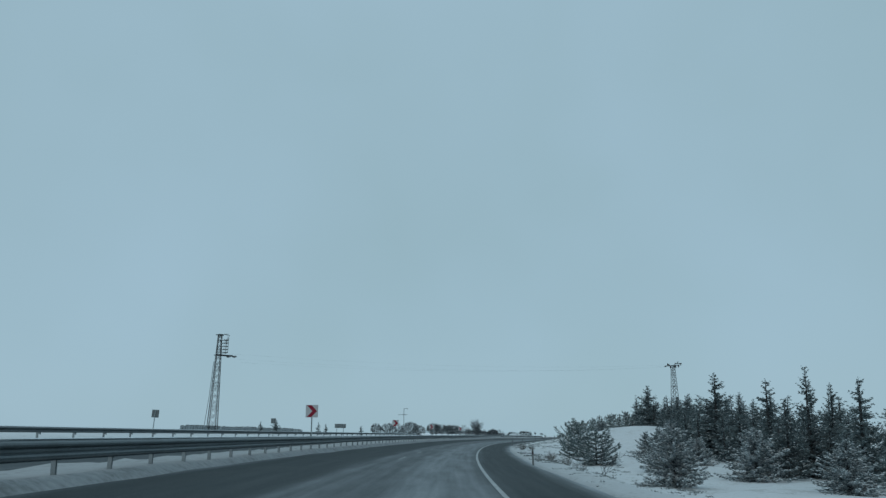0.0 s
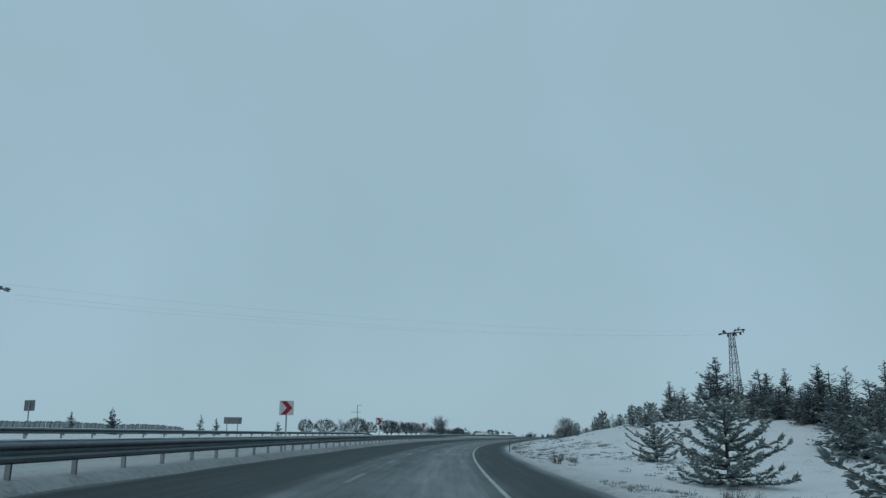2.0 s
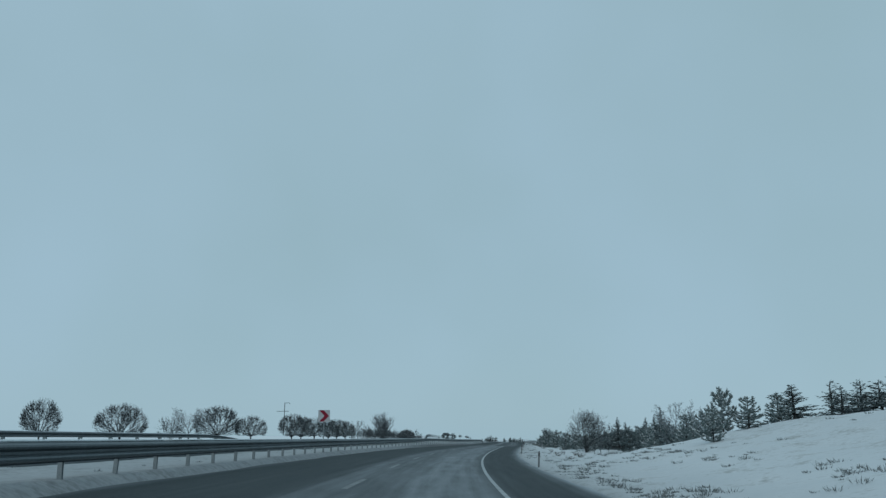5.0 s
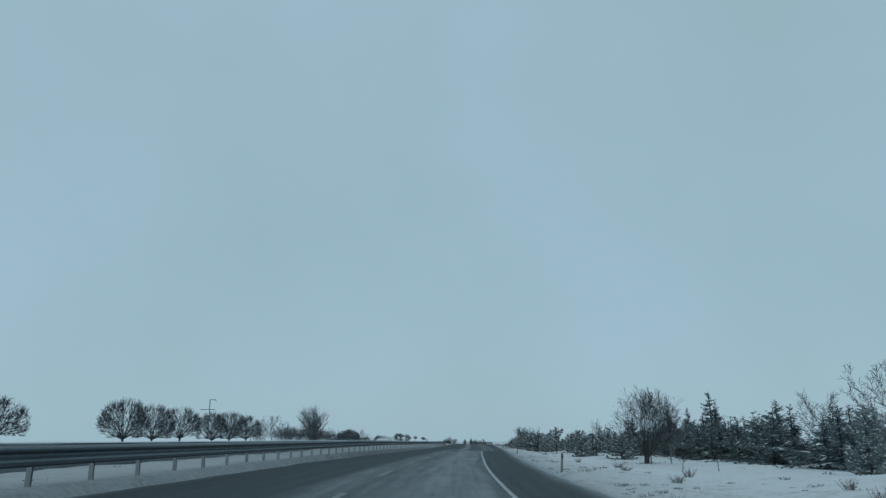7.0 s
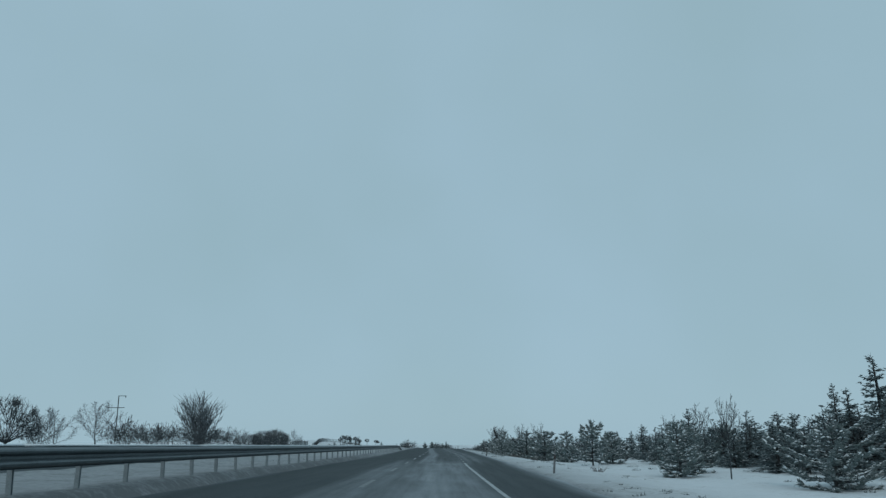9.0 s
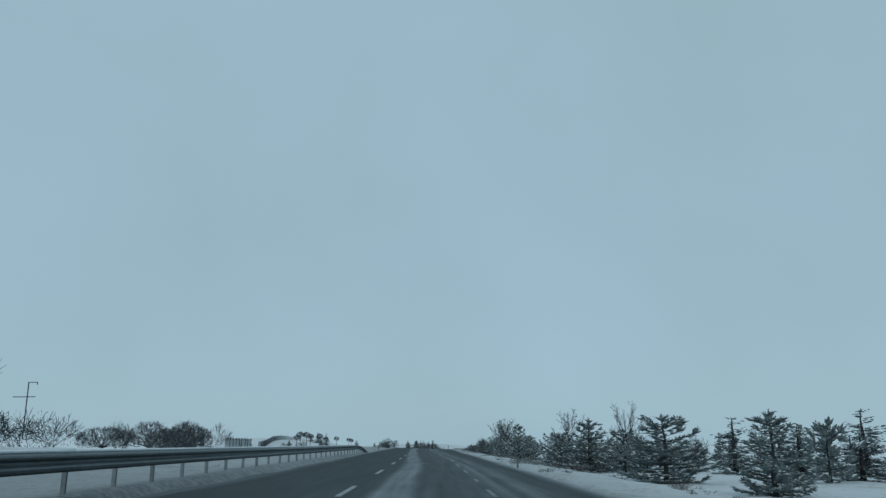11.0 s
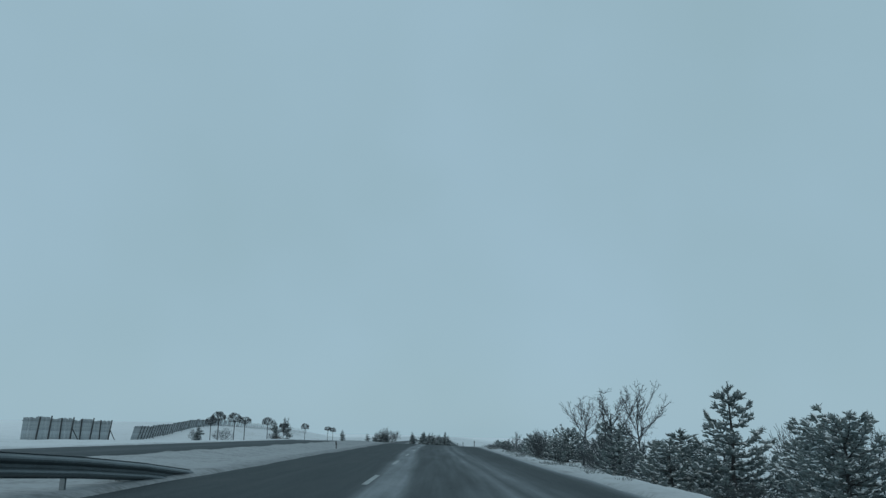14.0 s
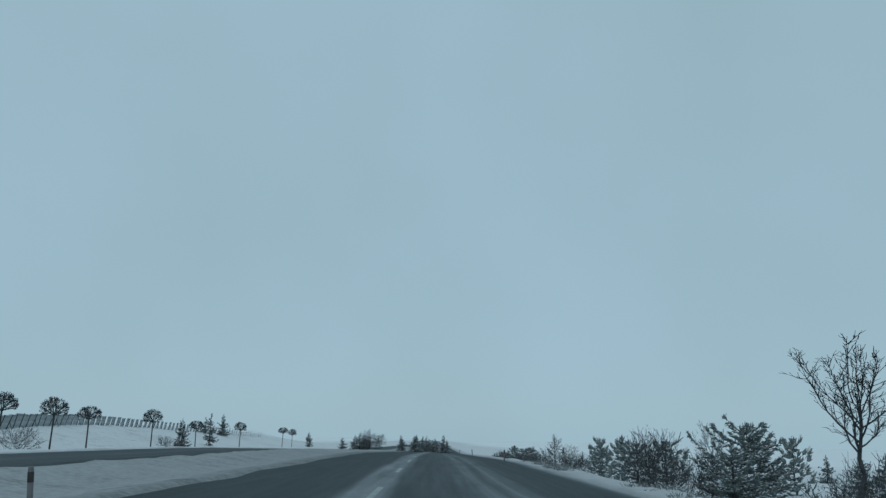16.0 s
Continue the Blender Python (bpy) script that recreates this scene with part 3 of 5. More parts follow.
def guard_rail(o, s0, s1, face, spacing, label, end_drop):
    rail = thing("guard_rail", label, "guard rail", kind="structure")
    n = int((s1 - s0) / spacing)
    for k in range(n + 1):
        s = s0 + k * spacing
        x, y = road_xy(s, o - face * 0.17)
        top = rail_top(s, o, 0.74)
        if end_drop and s > s1 - 14:
            top -= 0.80 * ((s - s1 + 14) / 14) ** 1.5
        if top < ground_z(s, o) + 0.25:
            continue
        turn = heading(s) + (180 if face < 0 else 0)
        p = part("post", POST, None, rail)
        p.matrix_basis = pose(float(x), float(y), top - 1.17, random.uniform(-2, 2), random.uniform(-2, 2), turn)
        x, y = road_xy(s, o - face * 0.06)
        q = part("spacer", SPACER, None, rail)
        q.matrix_basis = pose(float(x), float(y), top - 0.21, 0, 0, turn)
    length = spacing * 4
    s = s0
    while s < s1 - (14 if end_drop else 0) - 0.5:
        e = min(s + length, s1 - (14 if end_drop else 0))
        part("beam", beam(s, e + 0.12, o, 0.74, face), None, rail)
        part("snow_cap", snow_cap(s, e, o, 0.74), M_LOAD, rail, "thin line of snow on the rail", True)
        s = e
    if end_drop:
        a = s1 - 14
        for k, (u, w) in enumerate(((0, 0.09), (0.09, 0.28), (0.28, 0.52), (0.52, 0.82))):
            part("beam", beam(a + 3.5 * k, a + 3.5 * k + 3.55, o, 0.74, face, u, w), None, rail, "end length bent down into the snow")
    return rail


guard_rail(-7.75, -39.76, 387.5, 1, 2.6908, "galvanised steel guard rail on the snowy median, its end turned down", True)
guard_rail(-22.6, -40, 216, 1, 4.0, "distant galvanised guard rail outside the opposite carriageway", True)


# ---- signs and markers ----
def slab(w, h, d, r=0.04, segs=4):
    """A flat board with rounded corners in the xz plane, front on -y."""
    g = Geo()
    out = []
    for cx, cz, a0 in ((w / 2 - r, h / 2 - r, 0), (-w / 2 + r, h / 2 - r, 90), (-w / 2 + r, -h / 2 + r, 180), (w / 2 - r, -h / 2 + r, 270)):
        for k in range(segs + 1):
            t = radians(a0 + 90 * k / segs)
            out.append((cx + r * math.cos(t), cz + r * math.sin(t)))
    n = len(out)
    g.add([(x, -d / 2, z) for x, z in out] + [(x, d / 2, z) for x, z in out], [(k, n + k, n + (k + 1) % n, (k + 1) % n) for k in range(n)])
    g.f.append(list(range(n)))
    g.f.append(list(reversed(range(n, 2 * n))))
    return g


def pole_geo(h, r, sides=10, cx=0.0, cy=0.0):
    g = Geo()
    g.tube([(cx, cy, 0), (cx, cy, h * 0.5), (cx, cy, h)], r, sides)
    return g


def chevron_sign():
    t = thing("chevron_sign", "square white bend sign with a red chevron pointing along the bend", "road sign", "bend signs along the median")
    part("pole", pole_geo(2.75, 0.038), M_POST, t, "grey steel pole")
    board = part("board", slab(0.74, 0.74, 0.025), M_WHITE, t)
    board.location = (0, -0.055, 2.42)
    g = Geo()
    a = 0.35
    pts = [(-0.30, a), (-0.02, a), (0.31, 0), (-0.02, -a), (-0.30, -a), (0.02, 0)]
    g.add([(x, -0.017, z) for x, z in pts] + [(x, -0.012, z) for x, z in pts], [(k, (k + 1) % 6, 6 + (k + 1) % 6, 6 + k) for k in range(6)] + [(0, 1, 2, 5)] + [(5, 2, 3, 4)])
    part("chevron", g, M_RED, board, "dark red chevron")
    for z in (-0.2, 0.2):
        b = Geo()
        b.box(0, 0.03, z, 0.16, 0.035, 0.04)
        part("bracket", b, M_POST, board)
    return t


proto = chevron_sign()
for k, s in enumerate((48.05, 94.5, 137.2, 182.5)):
    m = Matrix.Translation(at(s, -8.25, -0.25)) @ pose(0, 0, 0, (2, -1, 0, 1)[k], 0, heading(s) + (3, 6, 2, 12)[k])
    if k == 0:
        proto.matrix_basis = m
    else:
        copy_thing(proto, m)


def back_sign(h=2.9, w=0.62, tall=0.62):
    t = thing("road_sign", "grey metal back of a small square road sign", "road sign", "signs of the opposite carriageway")
    part("pole", pole_geo(h, 0.035), M_POST, t)
    b = part("board", slab(w, tall, 0.02), M_SIGNBACK, t)
    b.location = (0, 0.05, h - tall / 2 + 0.05)
    for z in (-0.18, 0.18):
        g = Geo()
        g.box(0, -0.03, z, 0.14, 0.04, 0.04)
        part("bracket", g, M_POST, b)
    return t


proto = back_sign(2.25)
proto.matrix_basis = Matrix.Translation(at(63.5, -24.3, -0.1)) @ pose(0, 0, 0, 0, 3, heading(63) - 8)
copy_thing(proto, Matrix.Translation(at(99, -24.3, -0.1)) @ pose(0, 0, 0, 0, -1, heading(99)))


def board_sign():
    t = thing("direction_board", "wide grey back of a road direction board on two legs", "road sign")
    for x in (-0.62, 0.62):
        leg = part("leg", pole_geo(2.2, 0.045), M_POST, t)
        leg.location = (x, 0, 0)
    b = part("board", slab(2.05, 0.72, 0.03, 0.05), M_SIGNBACK, t)
    b.location = (0, 0.06, 1.92)
    for z in (-0.22, 0.0, 0.22):
        g = Geo()
        g.box(0, -0.03, z, 1.95, 0.03, 0.045)
        part("stiffener", g, M_POST, b)
    return t


board_sign().matrix_basis = Matrix.Translation(at(140, -25, -0.2)) @ pose(0, 0, 0, 0, 1, heading(140) - 4)


def marker_post(h=1.1):
    t = thing("marker_post", "slim grey roadside marker post with a dark band standing in snow", "marker post", "marker posts along the road")
    g = Geo()
    prof = [(-0.055, -0.03), (0.055, -0.03), (0.06, 0.0), (0.035, 0.045), (-0.035, 0.045), (-0.06, 0.0)]
    v = [(x * k, y * k, z) for z, k in ((0, 1), (h * 0.6, 0.96), (h - 0.04, 0.92), (h, 0.7)) for x, y in prof]
    g.add(v, [(i * 6 + j, i * 6 + (j + 1) % 6, i * 6 + 6 + (j + 1) % 6, i * 6 + 6 + j) for i in range(3) for j in range(6)])
    g.f.append([18 + j for j in range(6)])
    part("shaft", g, M_MARKER, t)
    b = Geo()
    b.add([(x * 1.04, y * 1.04, z) for z in (h * 0.72, h * 0.9) for x, y in prof], [(j, (j + 1) % 6, 6 + (j + 1) % 6, 6 + j) for j in range(6)])
    part("band", b, M_DARK, t, "dark band near the top")
    r = Geo()
    r.box(0, -0.033, h * 0.80, 0.04, 0.012, 0.08)
    part("reflector", r, M_REFLECT, t, "small dull red reflector")
    return t


proto = marker_post()
POSTS = [(51.3, 5.3), (139.5, 5.5), (186.0, 5.6), (228.0, 5.8), (279.0, 5.9), (340.0, 5.5), (480.0, 4.7), (530.0, 4.8), (580.0, 4.9)]
for k, (s, o) in enumerate(POSTS):
    m = Matrix.Translation(at(s, o, -0.06)) @ pose(0, 0, 0, random.uniform(-5, 5), random.uniform(-6, 6), heading(s))
    if k == 0:
        proto.matrix_basis = m
    else:
        copy_thing(proto, m)


copy_thing(proto, Matrix.Translation(at(431.0, -8.95, -0.42)) @ pose(0, 0, 0, -3, 4, heading(431) + 180))


# ---- pylons and their cables ----
def lattice(h, w0, w1, panels, r):
    """The four legs' ends, and bracing between them."""
    legs, brace = [Geo() for _ in range(4)], Geo()
    cs = [(-1, -1), (1, -1), (1, 1), (-1, 1)]
    for g, (x, y) in zip(legs, cs):
        g.tube([(x * w0 / 2, y * w0 / 2, 0), (x * (w0 + w1) / 4, y * (w0 + w1) / 4, h / 2), (x * w1 / 2, y * w1 / 2, h)], r, 4)
    zs = [h * (1 - (1 - k / panels) ** 1.12) for k in range(panels + 1)]
    for i in range(panels):
        for k in range(4):
            (xa, ya), (xb, yb) = cs[k], cs[(k + 1) % 4]
            a, b = zs[i], zs[i + 1]
            wa, wb = (w0 + (w1 - w0) * a / h) / 2, (w0 + (w1 - w0) * b / h) / 2
            p = [(xa * wa, ya * wa, a), (xb * wa, yb * wa, a), (xb * wb, yb * wb, b), (xa * wb, ya * wb, b)]
            brace.sticks([p[0], p[1]], [p[2], p[3]], r * 0.5, r * 0.5, 4)
            if i % 3 == 0:
                brace.sticks([p[3]], [p[2]], r * 0.55, r * 0.55, 4)
    return legs, brace


def insulator(length=0.36, n=4, r=0.125):
    """A string of ribbed discs along +x."""
    g = Geo()
    pts, rad = [(-0.12, 0, 0), (-0.001, 0, 0)], [0.015, 0.015]
    for k in range(n):
        x = length * k / n
        for dx, q in ((0.0, 0.03), (0.02, r), (0.05, r * 0.8), (0.07, 0.03)):
            pts.append((x + dx, 0, 0))
            rad.append(q)
    pts.append((length + 0.1, 0, 0))
    rad.append(0.015)
    g.tube(pts, rad, 8)
    return g


def pylon(h, w0, w1, label, arms, ladder):
    t = thing("power_pylon", label, "power pylon", "pylons of one power line")
    legs, brace = lattice(h, w0, w1, 16, 0.045)
    for g in legs:
        part("leg", g, M_LATTICE, t)
    part("bracing", brace, M_LATTICE, t)
    for z, x0, x1, y in arms:
        g = Geo()
        g.box((x0 + x1) / 2, y, z, x1 - x0, 0.12, 0.12)
        g.box((x0 + x1) / 2, y - 0.1, z - 0.07, (x1 - x0) * 0.8, 0.05, 0.05)
        part("crossarm", g, M_LATTICE, t)
    if ladder:
        g = Geo()
        g.tube([(-w0 / 2 - 0.55, 0, 0.6), (-w0 / 2 - 0.2, 0, h * 0.35), (-w1 / 2 - 0.35, 0, h * 0.72), (-w1 / 2 - 0.1, 0, h * 0.72)], 0.035, 5)
        part("conduit", g, M_LATTICE, t, "earth cable conduit beside the lattice")
    return t


P_L, P_R = at(110.5, -36.6), at(167.5, 37.8)
aim = math.degrees(math.atan2(P_R[1] - P_L[1], P_R[0] - P_L[0]))
TOP_L, TOP_R = 15.3 - P_L[2] + 0.3, 15.0 - P_R[2] + 0.3
left_pylon = pylon(TOP_L, 1.25, 0.46, "dark lattice steel power pylon with a switch frame at its head", ((TOP_L - 3.0, -0.5, 2.0, -0.45), (TOP_L - 3.0, -0.5, 2.2, 0.45), (TOP_L - 0.1, -0.6, 0.5, 0.0)), True)
left_pylon.matrix_basis = Matrix.Translation((P_L[0], P_L[1], P_L[2] - 0.3)) @ pose(0, 0, 0, 0, 1.2, aim)
g = Geo()
for k in range(5):
    z = TOP_L - 2.6 + 0.45 * k
    g.sticks([(0.45, -0.5, z), (0.45, 0.5, z), (1.15, -0.5, z)], [(1.15, -0.5, z), (1.15, 0.5, z), (1.15, 0.5, z)], 0.045, 0.045, 5)
g.sticks([(1.15, -0.5, TOP_L - 2.7), (1.15, 0.5, TOP_L - 2.7), (0.45, 0.5, TOP_L - 2.7)], [(1.15, -0.5, TOP_L - 0.6), (1.15, 0.5, TOP_L - 0.6), (0.45, 0.5, TOP_L - 0.6)], 0.035, 0.035, 5)
part("switch_frame", g, M_DARK, left_pylon, "dark stacked switch frame")
for k, y in enumerate((-0.45, 0.0, 0.45)):
    g = Geo()
    a = np.linspace(0, 1, 9)
    g.tube(np.stack([0.1 + 1.15 * np.sin(a * 2.4), 0 * a + y, TOP_L - 0.1 + 0.25 * np.sin(a * 3.1) - 1.1 * a ** 3], 1), 0.02, 4)
    part("jumper", g, M_DARK, left_pylon)
right_pylon = pylon(TOP_R, 1.6, 0.55, "dark lattice steel power pylon behind snowy conifers", ((TOP_R, -1.55, 1.5, 0.0), (TOP_R + 0.35, 0.4, 1.7, 0.2), (TOP_R - 0.05, -0.2, 0.2, 0.9)), False)
right_pylon.matrix_basis = Matrix.Translation((P_R[0], P_R[1], P_R[2] - 0.3)) @ pose(0, 0, 0, 0, 0, aim - 78)
INS = insulator()
INS_MESH = INS.mesh("insulator", M_DARK, True)
for x, y, z, rz, ry in ((-1.5, 0, 0.0, 175, 10), (-1.2, 0.05, 0.15, 100, -60), (-0.8, 0.0, 0.1, 170, -40), (-0.45, -0.1, -0.15, -80, 60), (0.2, 0.05, -0.15, 90, 30), (0.45, 0, 0.1, 10, -70),
                       (0.9, 0.1, 0.4, 20, -50), (1.3, 0.0, -0.1, -60, 50), (1.5, 0.2, 0.35, 5, 10), (1.6, 0.1, 0.3, 40, 70), (0.6, 0.0, -0.1, -20, 70)):
    q = part("insulator", INS_MESH, None, right_pylon, "ribbed dark insulator")
    q.matrix_basis = pose(x, y, TOP_R + z, 0, ry, rz) @ Matrix.Scale(1.15, 4)
for y, z in ((-0.45, -3.05), (0.45, -3.05), (-0.45, -3.0), (0.45, -3.0)):
    q = part("insulator", INS_MESH, None, left_pylon, "ribbed dark insulator")
    q.matrix_basis = pose(1.3 if z < -3.01 else 2.2, y, TOP_L + z - 0.05, 0, 12, 0)


def cable(a, b, sag, r=0.003):
    a, b = np.array(a), np.array(b)
    u = np.linspace(0, 1, 40)[:, None]
    pts = a + (b - a) * u
    pts[:, 2] -= (4 * sag * u * (1 - u))[:, 0]
    g = Geo()
    g.tube(pts, r, 5)
    ob = new("power_cable", g.mesh("power_cable", M_DARK))
    return tagged(ob, "thin dark overhead power cable crossing the road between pylons", "cable", "overhead cables")


mL, mR = left_pylon.matrix_basis, right_pylon.matrix_basis
cable(mL @ Vector((2.9, -0.45, TOP_L - 3.9)), mR @ Vector((-1.5, 0.1, TOP_R)), 1.2)
cable(mL @ Vector((2.9, 0.45, TOP_L - 3.35)), mR @ Vector((0.2, 0.6, TOP_R - 0.2)), 1.2)
cable(mL @ Vector((1.2, 0.0, TOP_L - 2.7)), mR @ Vector((1.2, 0.8, TOP_R + 0.25)), 1.2)


def utility_pole(h):
    t = thing("utility_pole", "far grey utility pole with a crossarm and bracket", "utility pole")
    part("shaft", pole_geo(h, 0.16), M_LATTICE, t)
    g = Geo()
    g.box(-0.8, 0, h - 4.1, 6.2, 0.2, 0.22)
    part("crossarm", g, M_LATTICE, t)
    g = Geo()
    g.box(1.2, 0, h - 0.1, 2.6, 0.2, 0.2)
    g.box(2.4, 0, h - 0.45, 0.2, 0.2, 0.6)
    part("bracket", g, M_LATTICE, t)
    return t


utility_pole(15.6).matrix_basis = Matrix.Translation(at(511, -112, 0.3)) @ pose(0, 0, 0, 0, 0, -14)


# ---- trees ----
def true_size(t, geos):
    """Notes how tall and wide a grown tree came out."""
    v = np.concatenate([np.concatenate(g.v) for g in geos if g.v])
    t["tall"] = float(np.percentile(v[:, 2], 99.9))
    t["wide"] = 2 * float(np.percentile(np.hypot(v[:, 0], v[:, 1]), 96))
    return t


def spruce(seed, h, rad, step, snow, per=7, droop=0.25, top_open=0.0, name="spruce_tree", label="dark spruce tree dusted with snow", gap=0.15, twig=0.34, needles=None):
    """Uneven whorls of boughs, drooping below and upswept at the top, with side twigs; snow lies on some of the twigs."""
    rng = np.random.RandomState(seed)
    t = thing(name, label, "conifer tree")
    g = Geo()
    zs = np.linspace(0, h * 0.98, 9)
    bend = np.cumsum(rng.randn(9, 2) * 0.014, axis=0)
    g.tube(np.c_[bend, zs], 0.024 * h * (1 - zs / h) ** 0.8 + 0.008, 7)
    part("trunk", g, M_BARK, t)
    crown, load = Geo(), Geo()
    z = 0.05 * h
    P, D, L, W, SP, SD, SL, SW = [], [], [], [], [], [], [], []
    b0, b1, br = [], [], []
    up = np.array([0, 0, 1.0])
    ph = rng.rand(3) * 6.28
    while z < h * 0.985:
        k = z / h
        reach = rad * (1 - k) ** 0.85 * (1.0 if k > 0.12 else 0.75 + 2 * k) + 0.06
        n = max(3, int(per * (0.55 + 0.55 * (1 - k)) + rng.rand()))
        for j in range(n):
            a = rng.rand() * 6.283
            lob = 1 + 0.20 * math.sin(2 * a + ph[0] + 5 * k) + 0.14 * math.sin(3 * a + ph[1] - 9 * k)
            ln = reach * lob * rng.uniform(0.42, 1.15)
            slope = -0.20 + 0.80 * k + rng.randn() * 0.22
            zb = z + rng.uniform(-1, 1) * step
            out = np.array([math.cos(a), math.sin(a), 0.0])
            side = np.array([-math.sin(a), math.cos(a), 0.0])
            m = int(3 + ln / gap)
            u = np.linspace(0.10, 1.0, m)
            pts = out * (ln * u)[:, None] + up * (zb + slope * ln * u - droop * ln * u * u + 0.30 * ln * u ** 4)[:, None] + side * (rng.randn() * 0.12 * ln * u * u)[:, None]
            pts = pts + rng.randn(m, 3) * 0.025
            b0.append([0, 0, zb]), b1.append(pts[-1]), br.append(0.005 + 0.007 * ln)
            for sgn in (-1, 1, 0):
                ang = rng.uniform(0.35, 1.1, m) if sgn else rng.uniform(-0.3, 0.3, m)
                d = out * np.cos(ang)[:, None] + side * ((sgn or 1) * np.sin(ang))[:, None] + up * (rng.uniform(-0.55, 0.40, m) if sgn else rng.uniform(-1.0, 0.5, m))[:, None]
                l2 = np.minimum((0.13 + 0.32 * ln * (1 - 0.7 * u)) * rng.uniform(0.6, 1.3, m), twig * rng.uniform(0.8, 1.2, m))
                P.append(pts), D.append(d), L.append(l2), W.append(0.045 + 0.17 * l2)
                keep = rng.rand(m) < snow * (0.5 + 0.6 * (1 - k))
                SP.append((pts + up * 0.025)[keep]), SD.append((d + up * 0.25)[keep]), SL.append(l2[keep] * 0.9), SW.append((0.03 + 0.12 * l2)[keep])
        z += step * (1 + top_open * k) * rng.uniform(0.8, 1.2)
    n = 12
    P.append(np.c_[np.zeros((n, 2)), np.linspace(h * 0.9, h, n)]), D.append(np.c_[rng.randn(n, 2) * 0.5, np.ones(n)]), L.append(np.full(n, 0.2)), W.append(np.full(n, 0.04))
    n = sum(len(q) for q in P)
    crown.blades(np.concatenate(P), np.concatenate(D), np.concatenate(L), np.concatenate(W), rng.randn(n, 3))
    bough = Geo()
    bough.sticks(b0, b1, np.array(br), np.array(br) * 0.3, 3)
    tagged(part("branchwood", bough, M_BARK, t), kind="stuff")
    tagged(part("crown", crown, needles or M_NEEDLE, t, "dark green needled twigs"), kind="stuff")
    if snow:
        n = sum(len(q) for q in SP)
        load.blades(np.concatenate(SP), np.concatenate(SD), np.concatenate(SL), np.concatenate(SW), rng.randn(n, 3) * [1, 1, 0.7])
        tagged(part("snow", load, M_LOAD, t, "snow lying on the twigs"), kind="stuff")
    return true_size(t, [crown])


def pine(seed, h, rad, snow, name="pine_tree", label="young bushy pine with snow on its shoots", stem=0.05, peak=0.62, tier=0.40, fine=True, size=1.0):
    """Tiers of boughs that sweep up at their ends, set with thick tufts of needles; candles at the top; snow on the tufts' upper sides."""
    rng = np.random.RandomState(seed)
    t = thing(name, label, "pine tree")
    wood, bough, crown, load = Geo(), Geo(), Geo(), Geo()
    zs = np.linspace(0, h * 0.95, 8)
    sway = np.cumsum(rng.randn(8, 2) * 0.025, axis=0)
    wood.tube(np.c_[sway, zs], 0.020 * h * (1 - zs / h) + 0.014, 7)
    part("trunk", wood, M_BARK, t)
    b0, b1, r0, r1 = [], [], [], []
    P, D, L, R, K = [], [], [], [], []
    up = np.array([0, 0, 1.0])

    def tuft(p, d, ln, r, k):
        P.append(p), D.append(d), L.append(ln), R.append(r), K.append(k)

    ph = rng.rand(2) * 6.283
    z = stem * h
    while z < 0.86 * h:
        k = (z / h - stem) / (1 - stem)
        x0 = np.array([np.interp(z, zs, sway[:, 0]), np.interp(z, zs, sway[:, 1])])
        n = (7 if k < 0.5 else 5) if fine else 5
        turn = rng.rand() * 6.283
        for j in range(n):
            a = turn + 6.283 * (j + rng.uniform(-0.35, 0.35)) / n
            out, side = np.array([math.cos(a), math.sin(a), 0.0]), np.array([-math.sin(a), math.cos(a), 0.0])
            lob = 1 + 0.22 * math.sin(2 * a + ph[0]) + 0.12 * math.sin(3 * a + ph[1] + 4 * k)
            ln = rad * (1.04 - k) ** (peak + 0.25 * k) * (1.0 if k > 0.14 else 0.72 + 2 * k) * lob * rng.uniform(0.62, 1.15)
            rise = -0.10 + 0.55 * k + rng.randn() * 0.12
            zb = z + rng.uniform(-0.3, 0.3) * tier
            u = np.linspace(0, 1, 5)
            pts = np.append(x0, zb) + out * (ln * u)[:, None] + up * (ln * (rise * u + 0.28 * u ** 2.5))[:, None] + side * (rng.randn() * 0.10 * ln * u * u)[:, None]
            for i in range(4):
                b0.append(pts[i]), b1.append(pts[i + 1]), r0.append((0.020 + 0.008 * ln) * (1 - 0.2 * i)), r1.append((0.020 + 0.008 * ln) * (0.8 - 0.2 * i))
            tip = pts[4] - pts[3]
            tip = tip / np.linalg.norm(tip)
            big = size * rng.uniform(0.9, 1.15) * (1.0 if fine else 1.35)
            tuft(pts[4] - tip * 0.15, tip + up * 0.5, 0.40 * big, 0.085 * big, k)
            tuft(pts[4] - tip * 0.1, tip + side * 0.7 + up * 0.4, 0.32 * big, 0.075 * big, k)
            tuft(pts[4] - tip * 0.1, tip - side * 0.7 + up * 0.4, 0.32 * big, 0.075 * big, k)
            step = 0.165 * (0.4 + 0.6 * size) if fine else 0.40
            m = max(1, int(ln * 0.86 / step))
            for i, w in enumerate(np.linspace(0.16, 0.94, m)):
                q = np.array([np.interp(w, u, pts[:, c]) for c in range(3)])
                for sg in (-1, 1) if (fine and w > 0.3) else (1 if i % 2 else -1,):
                    e = out * rng.uniform(0.45, 0.95) + side * sg * rng.uniform(0.55, 1.0) + up * rng.uniform(-0.15, 0.55)
                    tuft(q, e, rng.uniform(0.24, 0.44) * big * (0.75 + 0.4 * math.sin(3.1 * w)), rng.uniform(0.06, 0.085) * big, k)
        z += tier * rng.uniform(0.85, 1.15) * (0.9 + 0.45 * k)
    top = np.append(sway[-1], h * 0.90)
